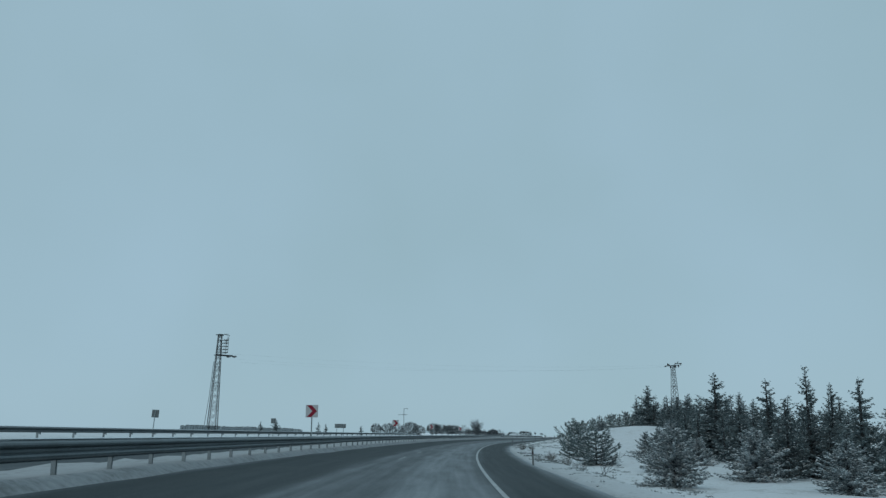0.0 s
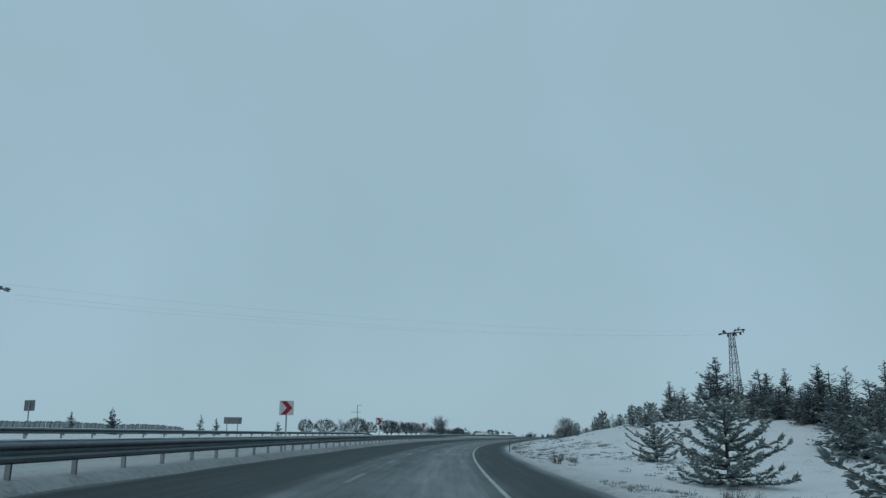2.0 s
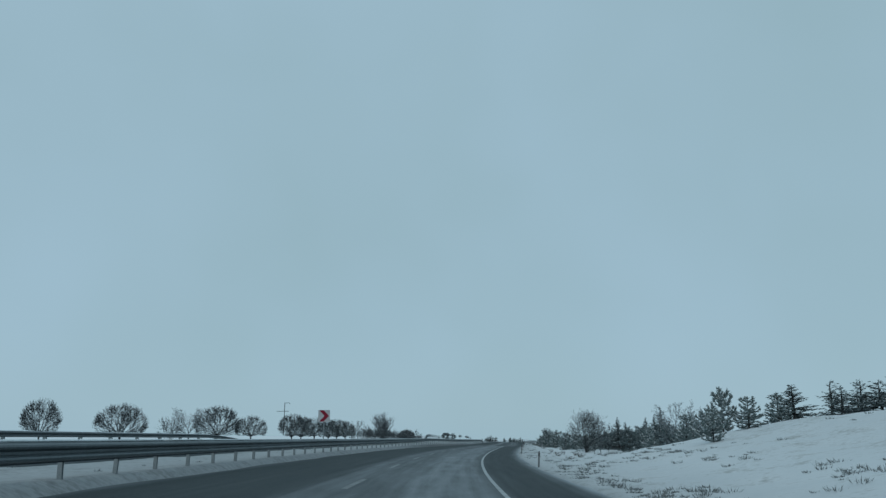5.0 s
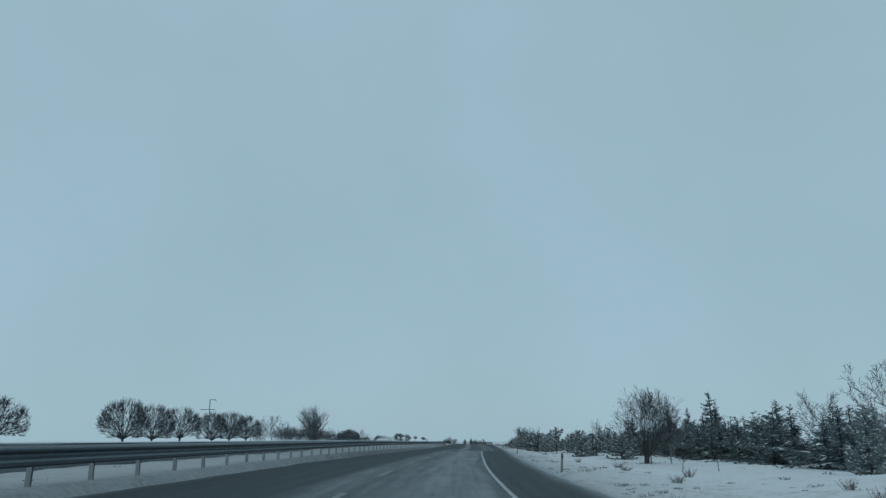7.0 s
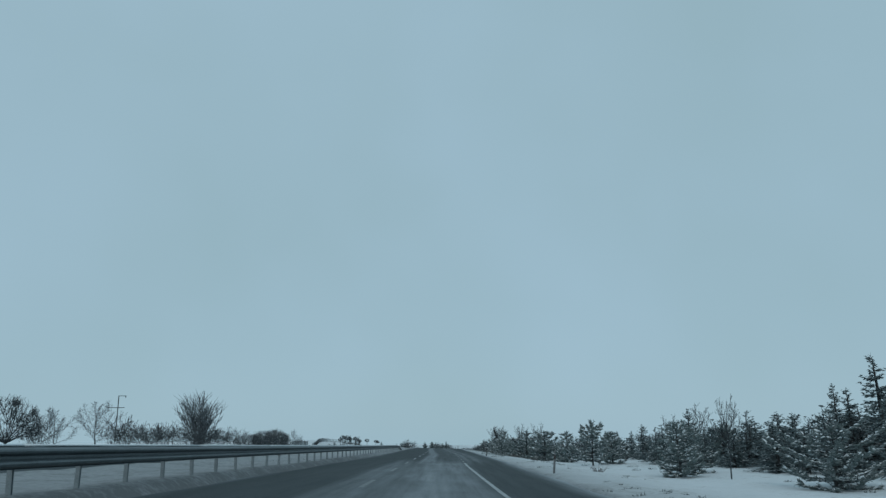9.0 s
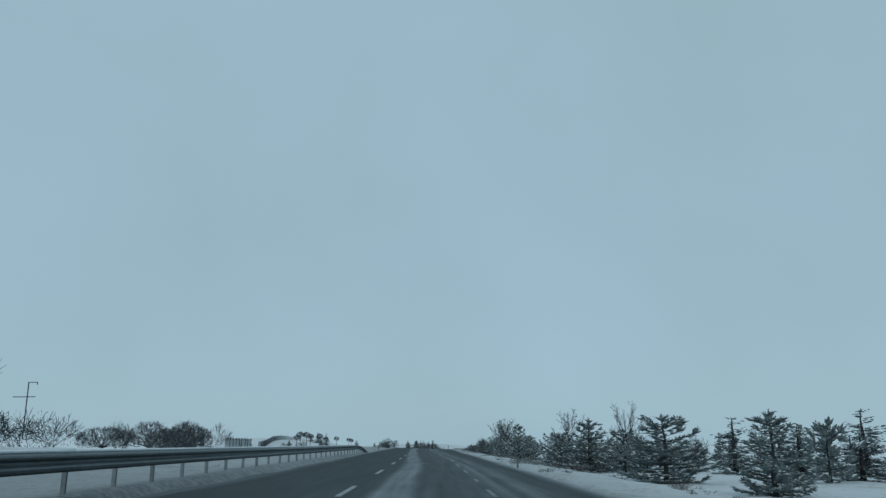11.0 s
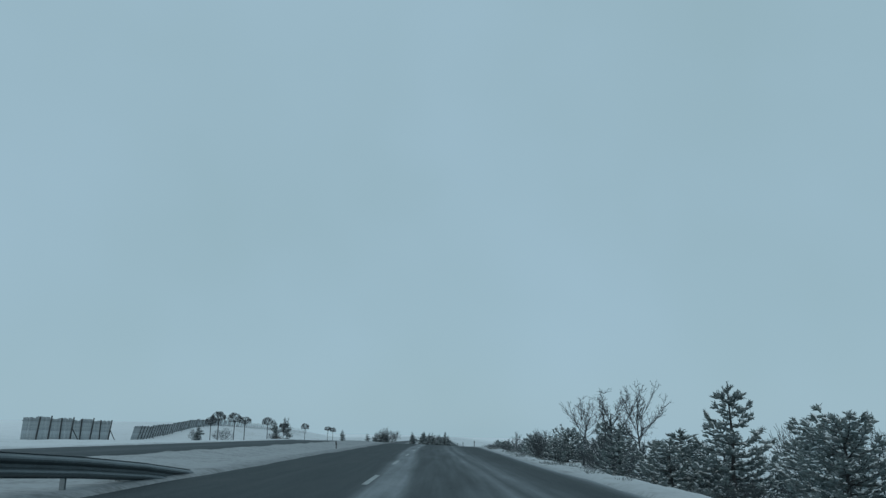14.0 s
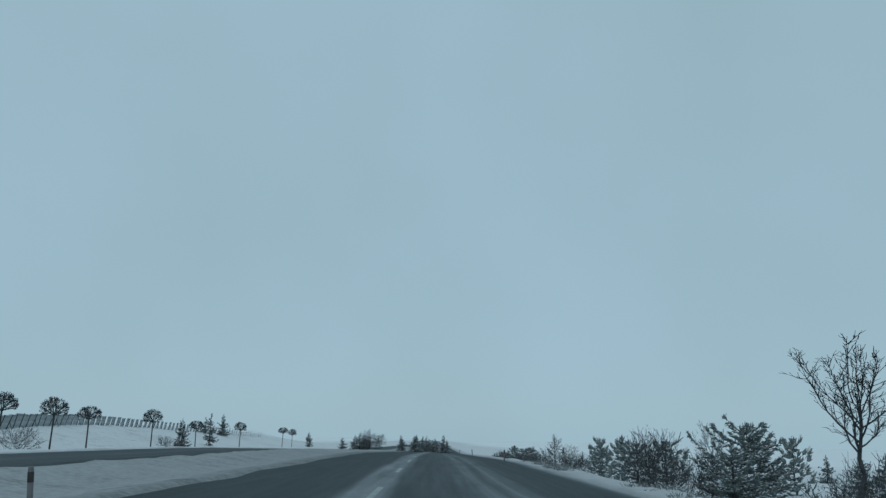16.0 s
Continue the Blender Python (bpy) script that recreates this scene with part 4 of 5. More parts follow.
    tuft(top - [0, 0, 0.1], up + rng.randn(3) * 0.05, h * 0.10 + 0.1, 0.075, 1.0)
    for j in range(5):
        a = 1.257 * j + rng.rand() * 0.6
        tuft(top + [0, 0, rng.uniform(-0.10, 0.05)], np.array([math.cos(a), math.sin(a), rng.uniform(0.8, 1.4)]), rng.uniform(0.28, 0.42), 0.065, 1.0)
        q = np.array([math.cos(a + 0.5), math.sin(a + 0.5), rng.uniform(0.35, 0.7)])
        for i in range(3):
            tuft(top - [0, 0, 0.42] + q * 0.22 * i, q + rng.randn(3) * 0.25, rng.uniform(0.3, 0.42), 0.07, 0.9)
    bough.sticks(b0, b1, np.array(r0), np.array(r1), 3)
    tagged(part("branchwood", bough, M_BARK, t), kind="stuff")
    P, D, L, R, K = (np.array(q) for q in (P, D, L, R, K))
    D = D / np.linalg.norm(D, axis=1, keepdims=True)
    crown.tufts(P, D, L, R, rng, 4)
    for _ in range(4 if fine else 1):
        fan = rng.randn(len(P), 3)
        fan -= D * np.sum(fan * D, axis=1, keepdims=True)
        fan /= np.linalg.norm(fan, axis=1, keepdims=True)
        crown.blades(P + D * (L * rng.uniform(0.25, 0.9, len(P)))[:, None], fan * 0.8 + D, 0.19 * size * rng.uniform(0.7, 1.3, len(P)), 0.034, rng.randn(len(P), 3))
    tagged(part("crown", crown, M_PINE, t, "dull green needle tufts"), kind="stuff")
    if snow:
        keep = rng.rand(len(P)) < snow * (1.3 - 0.55 * K)
        c = int(keep.sum())
        load.tufts((P + D * (L * 0.14)[:, None])[keep], D[keep], L[keep] * rng.uniform(0.5, 0.9, c), R[keep] * rng.uniform(0.85, 1.25, c), rng, 3, 0.03, 0.75)
        tagged(part("snow", load, M_LOAD, t, "snow lying on the shoots", True), kind="stuff")
    return true_size(t, [crown])


def open_tree(seed, h, rad, trunk, label, limbs=12, rise=0.9, name="bare_tree", bark=None):
    """A leafless tree: curved limbs along an upright stem, side branches along the limbs, knobby twigs along those."""
    rng = np.random.RandomState(seed)
    t = thing(name, label, "bare tree")
    stem, S, T = Geo(), Geo(), Geo()
    zs = np.linspace(0, h * 0.72, 9)
    sway = np.cumsum(rng.randn(9, 2) * 0.05, axis=0)
    base = 0.0125 * h
    stem.tube(np.c_[sway, zs - 0.1 * (zs == 0)], base * (1.15 - 1.35 * (zs / h)), 7)
    bark = bark or M_STALK
    part("trunk", stem, bark, t)
    s0, s1, sr, sq, t0, t1, tr, tq = [], [], [], [], [], [], [], []
    up = np.array([0, 0, 1.0])

    def run(p, d, ln, r, n, bend, keep):
        """A wavering run of n pieces; returns its joints and ways."""
        joints = []
        for i in range(n):
            d = d + rng.randn(3) * bend + up * 0.13
            d = d / np.linalg.norm(d)
            q = p + d * ln / n
            a, b, c, e = keep
            a.append(p), b.append(q), c.append(r * (1 - 0.75 * i / n)), e.append(r * (1 - 0.75 * (i + 1) / n))
            joints.append((q, d))
            p = q
        return joints

    limb, fine = (s0, s1, sr, sq), (t0, t1, tr, tq)
    mid, ext = np.array([0, 0, trunk + (h - trunk) * 0.46]), np.array([rad, rad, (h - trunk) * 0.54])
    for j in range(limbs):
        f = (j + rng.rand()) / limbs
        z = trunk + (h * 0.62 - trunk) * f ** 1.2
        a = 2.4 * j + rng.randn() * 0.3
        el = rise * (0.45 + 0.75 * f) + rng.randn() * 0.12
        d = np.array([math.cos(a) * math.cos(el), math.sin(a) * math.cos(el), math.sin(el)])
        p = np.array([np.interp(z, zs, sway[:, 0]), np.interp(z, zs, sway[:, 1]), z])
        q = (p - mid) / ext
        e, g, c = np.sum((d / ext) ** 2), np.sum(d / ext * q), q @ q - 1
        ln = (-g + math.sqrt(max(g * g - e * c, 0.01))) / e * rng.uniform(0.75, 1.05)
        for i, (q, w) in enumerate(run(p, d, ln, base * (0.46 - 0.20 * f), 7, 0.10, limb)):
            if i == 0:
                continue
            for _ in range(2 if i % 2 else 3):
                e = w + rng.randn(3) * 0.45
                e /= np.linalg.norm(e)
                for k, (x, v) in enumerate(run(q, e, ln * rng.uniform(0.18, 0.36) * (1.15 - 0.1 * i), base * 0.17, 3, 0.14, limb)):
                    for _ in range(1 + (k == 2)):
                        g = v + rng.randn(3) * 0.5
                        run(x, g / np.linalg.norm(g), rng.uniform(0.12, 0.27), 0.011, 2, 0.25, fine)
    S.sticks(s0, s1, np.array(sr), np.array(sq), 4)
    tagged(part("branchwood", S, bark, t), kind="stuff")
    T.sticks(t0, t1, np.array(tr), np.maximum(np.array(tq), 0.006), 3)
    tagged(part("crown", T, bark, t, "leafless knobby twigs"), kind="stuff")
    return true_size(t, [T])


def bare_tree(seed, h, rad, trunk, limbs, levels, name, label, category, flat=0.2, twig=0.016, spread=0.5, snow=0.0, stems=1, rise=0.15, lean=(0, 0), thick=0.012, fill=0, bark=None):
    """A leafless tree: limbs fork again and again until they reach the outline."""
    rng = np.random.RandomState(seed)
    t = thing(name, label, category)
    wood, twigs, load = Geo(), Geo(), Geo()
    S0, S1, R0, R1 = [], [], [], []
    F0, F1, FR = [], [], []
    mid = np.array([lean[0], lean[1], trunk + (h - trunk) * 0.42])
    ext = np.array([rad, rad, (h - trunk) * 0.58])

    def inside(p):
        q = (p - mid) / ext
        if q[2] < 0:
            q[2] *= 0.8
        return q @ q

    def grow(p, d, ln, r, level):
        for k in range(2):
            d = d + rng.randn(3) * 0.12 + np.array([0, 0, rise * 0.5])
            d = d / np.linalg.norm(d)
            q = p + d * ln * 0.5
            if level <= 1:
                F0.append(p), F1.append(q), FR.append(max(r, twig))
            else:
                S0.append(p), S1.append(q), R0.append(r), R1.append(r * 0.86)
            p, r = q, r * 0.86
            if k == 0 and level > 0 and rng.rand() < 0.75:
                e = d + rng.randn(3) * (spread + 0.15)
                grow(p, e / np.linalg.norm(e), ln * 0.62, r * 0.55, level - 1)
        if level > 0 and inside(p) < 1.25:
            for _ in range(2 if rng.rand() < 0.8 else 3):
                e = d + rng.randn(3) * spread
                grow(p, e / np.linalg.norm(e), ln * rng.uniform(0.68, 0.92), r * 0.72, level - 1)

    for k in range(stems):
        base = np.zeros(3) if stems == 1 else np.append(rng.randn(2) * rad * 0.16, 0)
        r_base = h * thick * (1.0 if stems == 1 else 0.7)
        top = base + np.append(rng.randn(2) * 0.03 * trunk + np.array(lean) * 0.1, trunk)
        wood.tube([base - [0, 0, 0.1], base * 0.5 + top * 0.5 + np.append(rng.randn(2) * 0.02 * trunk, 0), top], [r_base * 1.2, r_base, r_base * 0.85], 7)
        n = max(2, limbs // stems)
        for j in range(n):
            a = 6.283 * (j + rng.rand() * 0.7) / n
            el = math.asin(min(0.98, flat + (1 - flat) * rng.rand()))
            d = np.array([math.cos(a) * math.cos(el), math.sin(a) * math.cos(el), math.sin(el)]) + np.array([*lean, 0]) * 0.25
            ln = 0.36 * (rad * math.cos(el) + (h - trunk) * math.sin(el)) * rng.uniform(0.85, 1.15)
            grow(top - np.array([0, 0, rng.rand() * trunk * 0.25]), d, ln, r_base * 0.62, levels)
    part("trunk", wood, M_BARK, t)
    if S0:
        g = Geo()
        g.sticks(S0, S1, np.array(R0), np.array(R1), 4)
        tagged(part("branchwood", g, M_BARK, t), kind="stuff")
    twigs.sticks(F0, F1, np.array(FR), np.array(FR) * 0.6, 3)
    if fill:
        d = rng.randn(fill, 3)
        d = d / np.linalg.norm(d, axis=1, keepdims=True) * (rng.rand(fill, 1) ** 0.45)
        p = mid + d * ext * [1.0, 1.0, 1.0] * (1 + 0.25 * np.sin(d[:, :1] * 7 + d[:, 1:2] * 5))
        p[:, 2] = np.maximum(p[:, 2], 0.1)
        twigs.blades(p, rng.randn(fill, 3) + [0, 0, 0.5], rng.uniform(0.12, 0.3, fill), rng.uniform(0.02, 0.045, fill), rng.randn(fill, 3))
    tagged(part("crown", twigs, bark or M_TWIG, t, "leafless twigs" if not fill else "dense dark twigs with a few dry leaves"), kind="stuff")
    if snow:
        a, b = np.array(F0), np.array(F1)
        keep = rng.rand(len(a)) < snow
        load.blades(a[keep] + [0, 0, twig * 1.3], (b - a)[keep], np.linalg.norm((b - a)[keep], axis=1), twig * 3.5)
        tagged(part("snow", load, M_LOAD, t, "snow caught among the twigs"), kind="stuff")
    return true_size(t, [twigs])


class Stand:
    """Places a prototype and its copies by road frame, height and width."""

    def __init__(self, *protos):
        self.protos, self.used, self.k = protos, set(), 0

    def put(self, s, o, h, w, which=None, turn=None, tilt=0.0, label=""):
        p = self.protos[(self.k if which is None else which) % len(self.protos)]
        self.k += 1
        fw, fh = w / p["wide"], h / p["tall"]
        turn = random.uniform(0, 360) if turn is None else turn
        if p.name in self.used:
            fw, fh = fw / p.scale[0], fh / p.scale[2]
        m = Matrix.Translation(at(s, o, -0.06)) @ pose(0, 0, 0, tilt, random.uniform(-1, 1) * 2, turn) @ Matrix.Diagonal((fw, fw, fh, 1))
        if p.name not in self.used:
            self.used.add(p.name)
            p.matrix_basis = m
            return tagged(p, label)
        return tagged(copy_thing(p, m), label)


snowy = Stand(
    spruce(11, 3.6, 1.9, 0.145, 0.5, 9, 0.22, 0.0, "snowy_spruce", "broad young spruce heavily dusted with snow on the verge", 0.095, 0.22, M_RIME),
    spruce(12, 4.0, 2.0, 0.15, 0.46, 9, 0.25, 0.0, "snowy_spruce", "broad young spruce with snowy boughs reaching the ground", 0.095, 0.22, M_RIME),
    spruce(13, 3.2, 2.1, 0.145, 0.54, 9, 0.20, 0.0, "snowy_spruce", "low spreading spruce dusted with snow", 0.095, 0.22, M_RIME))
for s, o, h, w in ((65.0, 16.3, 3.4, 3.0), (48.0, 13.3, 3.8, 3.7), (56.0, 20.8, 3.6, 3.9), (86.0, 19.5, 2.8, 2.8), (44.0, 21.5, 3.0, 3.6), (73.0, 21.5, 2.4, 2.6), (147.0, 21.5, 1.6, 2.8)):
    snowy.put(s, o, h, w)

tall = Stand(
    spruce(21, 7.6, 1.9, 0.25, 0.10, 8, 0.20, 0.2),
    spruce(22, 6.8, 1.7, 0.26, 0.12, 8, 0.24, 0.4),
    spruce(23, 8.6, 2.1, 0.27, 0.10, 8, 0.18, 0.2),
    spruce(24, 6.0, 1.8, 0.25, 0.14, 8, 0.22, 0.1))
backs = Stand(
    spruce(25, 6.4, 1.8, 0.37, 0.10, 7, 0.20, 0.0, "stand_spruce", "dark spruce in a dense stand behind the verge", 0.29, 0.55),
    spruce(26, 5.8, 1.7, 0.37, 0.10, 7, 0.22, 0.1, "stand_spruce", "dark spruce crowded among others", 0.29, 0.55),
    spruce(27, 5.2, 1.9, 0.37, 0.12, 7, 0.18, 0.0, "stand_spruce", "broad dark spruce in a dense stand", 0.29, 0.55))
for s, o, h, w in ((85.0, 26.5, 8.7, 5.2), (65.0, 25.2, 7.2, 3.6), (59.0, 25.8, 7.9, 3.2), (57.0, 23.5, 5.6, 2.8), (65.0, 30.0, 7.0, 2.8), (52.5, 26.5, 6.7, 3.0), (184.0, 31.5, 6.8, 4.2), (147.0, 30.0, 7.3, 4.8), (123.0, 32.0, 4.8, 3.2), (112.5, 33.0, 5.0, 3.0),
                   (151.5, 30.4, 6.6, 4.2), (166.0, 32.5, 5.5, 3.0), (161.5, 31.5, 5.2, 3.3), (144.0, 34.5, 5.2, 3.2)):
    tall.put(s, o, h, w)
for s, o, h, w in ((143.0, 36.5, 5.6, 3.4), (201.5, 28.5, 4.0, 4.6), (298.0, 30.6, 6.3, 2.8), (297.0, 33.6, 8.3, 4.6), (282.0, 30.0, 6.4, 3.6), (328.0, 28.2, 5.6, 3.0), (273.0, 34.0, 6.2, 4.4), (285.0, 25.0, 5.0, 2.8), (273.5, 22.5, 5.6, 3.4), (249.0, 38.0, 5.0, 4.0),
                   (105.5, 35.0, 6.5, 3.2), (73.0, 28.0, 6.2, 3.2), (92.0, 28.5, 5.6, 3.4)):
    tall.put(s, o, h, w)
for k in range(46):
    s = random.uniform(40, 110)
    backs.put(s, random.uniform(29, 46), random.uniform(4.6, 6.8), random.uniform(2.8, 4.0))
for k in range(52):
    s = 106 + 1.85 * k
    backs.put(s, random.uniform(30, 40), random.choice((3.2, 3.8, 4.4, 5.0, 5.6)) * random.uniform(0.9, 1.1), random.uniform(2.8, 4.4))
for k in range(16):
    backs.put(random.uniform(42, 92), random.uniform(21.5, 29), random.uniform(3.4, 5.0), random.uniform(2.6, 3.6))
for k in range(36):
    s = random.uniform(240, 322)
    backs.put(s, random.uniform(25, 42) + max(0, s - 290) * 0.1, random.uniform(3.2, 5.2), random.uniform(2.8, 4.0))
for k in range(26):
    backs.put(246 + 3.0 * k, random.uniform(24, 30), random.uniform(2.0, 3.2), random.uniform(3.2, 4.4), label="low dark spruce filling the edge of a stand")

for k in range(30):
    backs.put(282 + 1.9 * k, random.uniform(18.5, 27), random.uniform(2.2, 3.8), random.uniform(2.8, 3.8), label="low dark spruce filling the edge of a stand")

under = Stand(
    spruce(28, 4.2, 2.3, 0.42, 0.05, 8, 0.25, 0.0, "thicket_spruce", "dense dark conifer thicket at the edge of a stand", 0.36, 0.75),
    spruce(29, 3.6, 2.4, 0.40, 0.06, 8, 0.25, 0.0, "thicket_spruce", "dense dark conifer thicket crowded under taller trees", 0.36, 0.75))
for k in range(34):
    under.put(random.uniform(46, 108), random.uniform(26, 33), random.uniform(3.2, 4.8), random.uniform(4.0, 5.2))
for k in range(26):
    under.put(112 + 3.4 * k, random.uniform(30.5, 34), random.uniform(2.4, 3.4), random.uniform(4.0, 5.2))
for k in range(44):
    s = 236 + 2.0 * k
    under.put(s, random.uniform(23.5, 30), random.uniform(3.0, 4.4), random.uniform(4.2, 5.4))

small = Stand(
    spruce(31, 2.8, 0.95, 0.20, 0.25, 6, 0.2, 0.0, "small_spruce", "small dark spruce standing in the snowy field"),
    spruce(32, 2.4, 0.9, 0.19, 0.20, 6, 0.2, 0.0, "small_spruce", "small dark spruce with a little snow"))
for s, o, h, w in ((383.5, 30, 2.9, 1.6), (355.5, 28, 2.7, 1.5), (352.5, 28.5, 2.2, 1.2), (426, 30, 2.2, 1.3), (423.5, 30.5, 3.4, 2.3), (416.5, 32, 3.2, 2.6), (416, 34.5, 1.9, 1.3), (425.5, 33.5, 2.8, 1.9), (464, 25, 2.4, 1.6), (478.5, 30, 2.3, 1.3),
                   (408, 36, 2.4, 1.6), (399, 38, 2.0, 1.4), (121, -33, 1.9, 1.1), (128.5, -33, 2.6, 1.7), (144, -30, 2.3, 1.0), (149, -30, 2.1, 1.0)):
    small.put(s, o, h, w)
for s, o, h, w in ((165, -27, 2.0, 1.5), (505, -29, 3.2, 1.9), (517.0, -29.2, 4.1, 1.7), (466.0, -31.0, 2.0, 1.6), (375, 14, 2.9, 1.8), (371, 12.4, 1.5, 1.3), (389, 21, 2.6, 1.7), (393, 27, 3.0, 1.5), (395, 28, 3.3, 1.7), (380, 24, 2.0, 1.2),
                   (377, 25.5, 3.7, 1.8), (366, 23, 2.8, 1.8), (362, 27, 3.0, 2.0), (351, 24, 3.2, 2.0), (347.5, 26, 3.6, 2.2), (343, 27.5, 3.0, 1.9)):
    small.put(s, o, h, w)
for s, o, h, w in ((430, 22, 1.8, 1.1), (349, 16.2, 2.3, 1.5), (351, 18, 2.4, 1.5), (346, 17.5, 2.0, 1.4), (357, 17, 2.2, 1.4), (456, 22, 2.4, 1.4), (461, 23.5, 1.7, 1.0), (386, 33, 2.6, 1.5), (372, 32, 3.2, 1.8), (400, 24, 1.6, 1.0),
                   (398, 30.5, 2.2, 1.3), (549.5, -36, 3.6, 2.0), (543, -37, 2.6, 1.7), (579.5, -26, 3.0, 1.9), (587.5, -20, 2.6, 2.4)):
    small.put(s, o, h, w)
for k in range(16):
    small.put(random.uniform(586, 640), random.uniform(-10.5, 3.0), random.uniform(2.6, 4.4), random.uniform(2.0, 3.0))
for k in range(4):
    small.put(606 + 2 * k, -19 + 0.9 * k, random.uniform(3.2, 4.6), 3.2)

pines = Stand(
    pine(41, 3.4, 1.6, 0.58, size=0.85), pine(42, 3.8, 1.6, 0.58, size=0.85), pine(43, 2.8, 1.6, 0.62, stem=0.12, size=0.85), pine(44, 4.6, 1.7, 0.50, peak=0.8, size=0.85))
broad_pines = Stand(
    pine(47, 2.9, 2.2, 0.60, label="broad dense pine with snow on its spreading boughs", stem=0.03, peak=0.34, tier=0.33, size=0.72),
    pine(48, 3.2, 2.1, 0.62, label="broad bushy pine, dense to the ground and flecked with snow", stem=0.03, peak=0.42, tier=0.33, size=0.72))
far_pines = Stand(pine(45, 3.4, 1.6, 0.5, label="small bushy pine dusted with snow at the edge of the trees", fine=False), pine(46, 3.0, 1.7, 0.5, label="low bushy pine dusted with snow among other conifers", fine=False))
for s, o, h, w in ((183, 16.4, 2.1, 2.0), (187, 20, 2.2, 2.2), (205, 22, 3.0, 2.6), (159.5, 22, 2.8, 2.2), (223.5, 20, 3.2, 2.6), (213.5, 22, 3.5, 2.7), (200, 22, 4.0, 3.0), (194, 24.5, 2.4, 2.6)):
    pines.put(s, o, h, w)
for s, o, h, w in ((150, 26, 3.2, 2.6), (156, 27, 2.6, 3.2), (158, 24, 2.8, 2.4), (163, 25, 3.0, 2.6), (170, 24.5, 2.6, 3.0)):
    far_pines.put(s, o, h, w)
for s, o, h, w in ((283.0, 13.8, 3.2, 3.6), (287.0, 15.8, 2.8, 3.0), (305.0, 12.8, 3.9, 3.6), (317, 12.4, 3.2, 3.4), (310, 15.5, 3.0, 3.4), (327.2, 11.4, 3.4, 4.9), (330.5, 11.4, 2.2, 3.0),
                   (345.0, 11.3, 3.8, 4.2), (351.0, 12.6, 3.0, 3.4), (342.5, 13.2, 3.0, 3.4), (362.5, 12.6, 2.9, 2.8), (393, 13.2, 3.2, 3.4), (391, 12.8, 3.2, 3.0)):
    pines.put(s, o, h, w)
for s, o, h, w in ((400.0, 12.5, 5.2, 3.6), (402, 10.3, 2.5, 3.4), (405.5, 12.0, 3.2, 3.8), (407.5, 11.2, 2.6, 3.0), (396.5, 14.2, 2.8, 3.2), (409.5, 13.2, 2.6, 3.0), (420.0, 12.0, 3.8, 3.0), (439.0, 15.0, 4.4, 4.2), (450.5, 12.0, 2.8, 2.8), (456, 15.4, 3.4, 3.6), (445.5, 18.3, 4.0, 4.0)):
    pines.put(s, o, h, w, which=3 if h > 4.4 else None)
for s, o, h, w in ((73.0, 12.4, 3.7, 5.6), (89.0, 12.7, 4.2, 5.4), (105.0, 13.5, 3.0, 3.6), (404.0, 13.6, 3.0, 4.4), (270.0, 16.4, 3.4, 4.8), (358.0, 11.3, 3.4, 4.2), (348.5, 14.0, 2.8, 4.0), (387.0, 11.0, 3.6, 4.4), (354.5, 12.4, 2.6, 3.4), (454.0, 14.0, 4.2, 4.6)):
    broad_pines.put(s, o, h, w)
for s, o, h, w in ((475, 13, 3.4, 3.2), (484, 13.2, 3.5, 2.6), (545, 15, 2.8, 4.5), (553, 14.5, 2.6, 4.0), (570, 15, 3.2, 4.2), (462, 20, 3.5, 2.6), (301.5, 23, 3.6, 3.8), (345, 24, 2.6, 2.6), (324, 18, 3.0, 3.2), (469, 12.6, 3.0, 3.6), (479, 12.4, 2.8, 3.4), (471, 15.2, 3.2, 3.8)):
    far_pines.put(s, o, h, w)


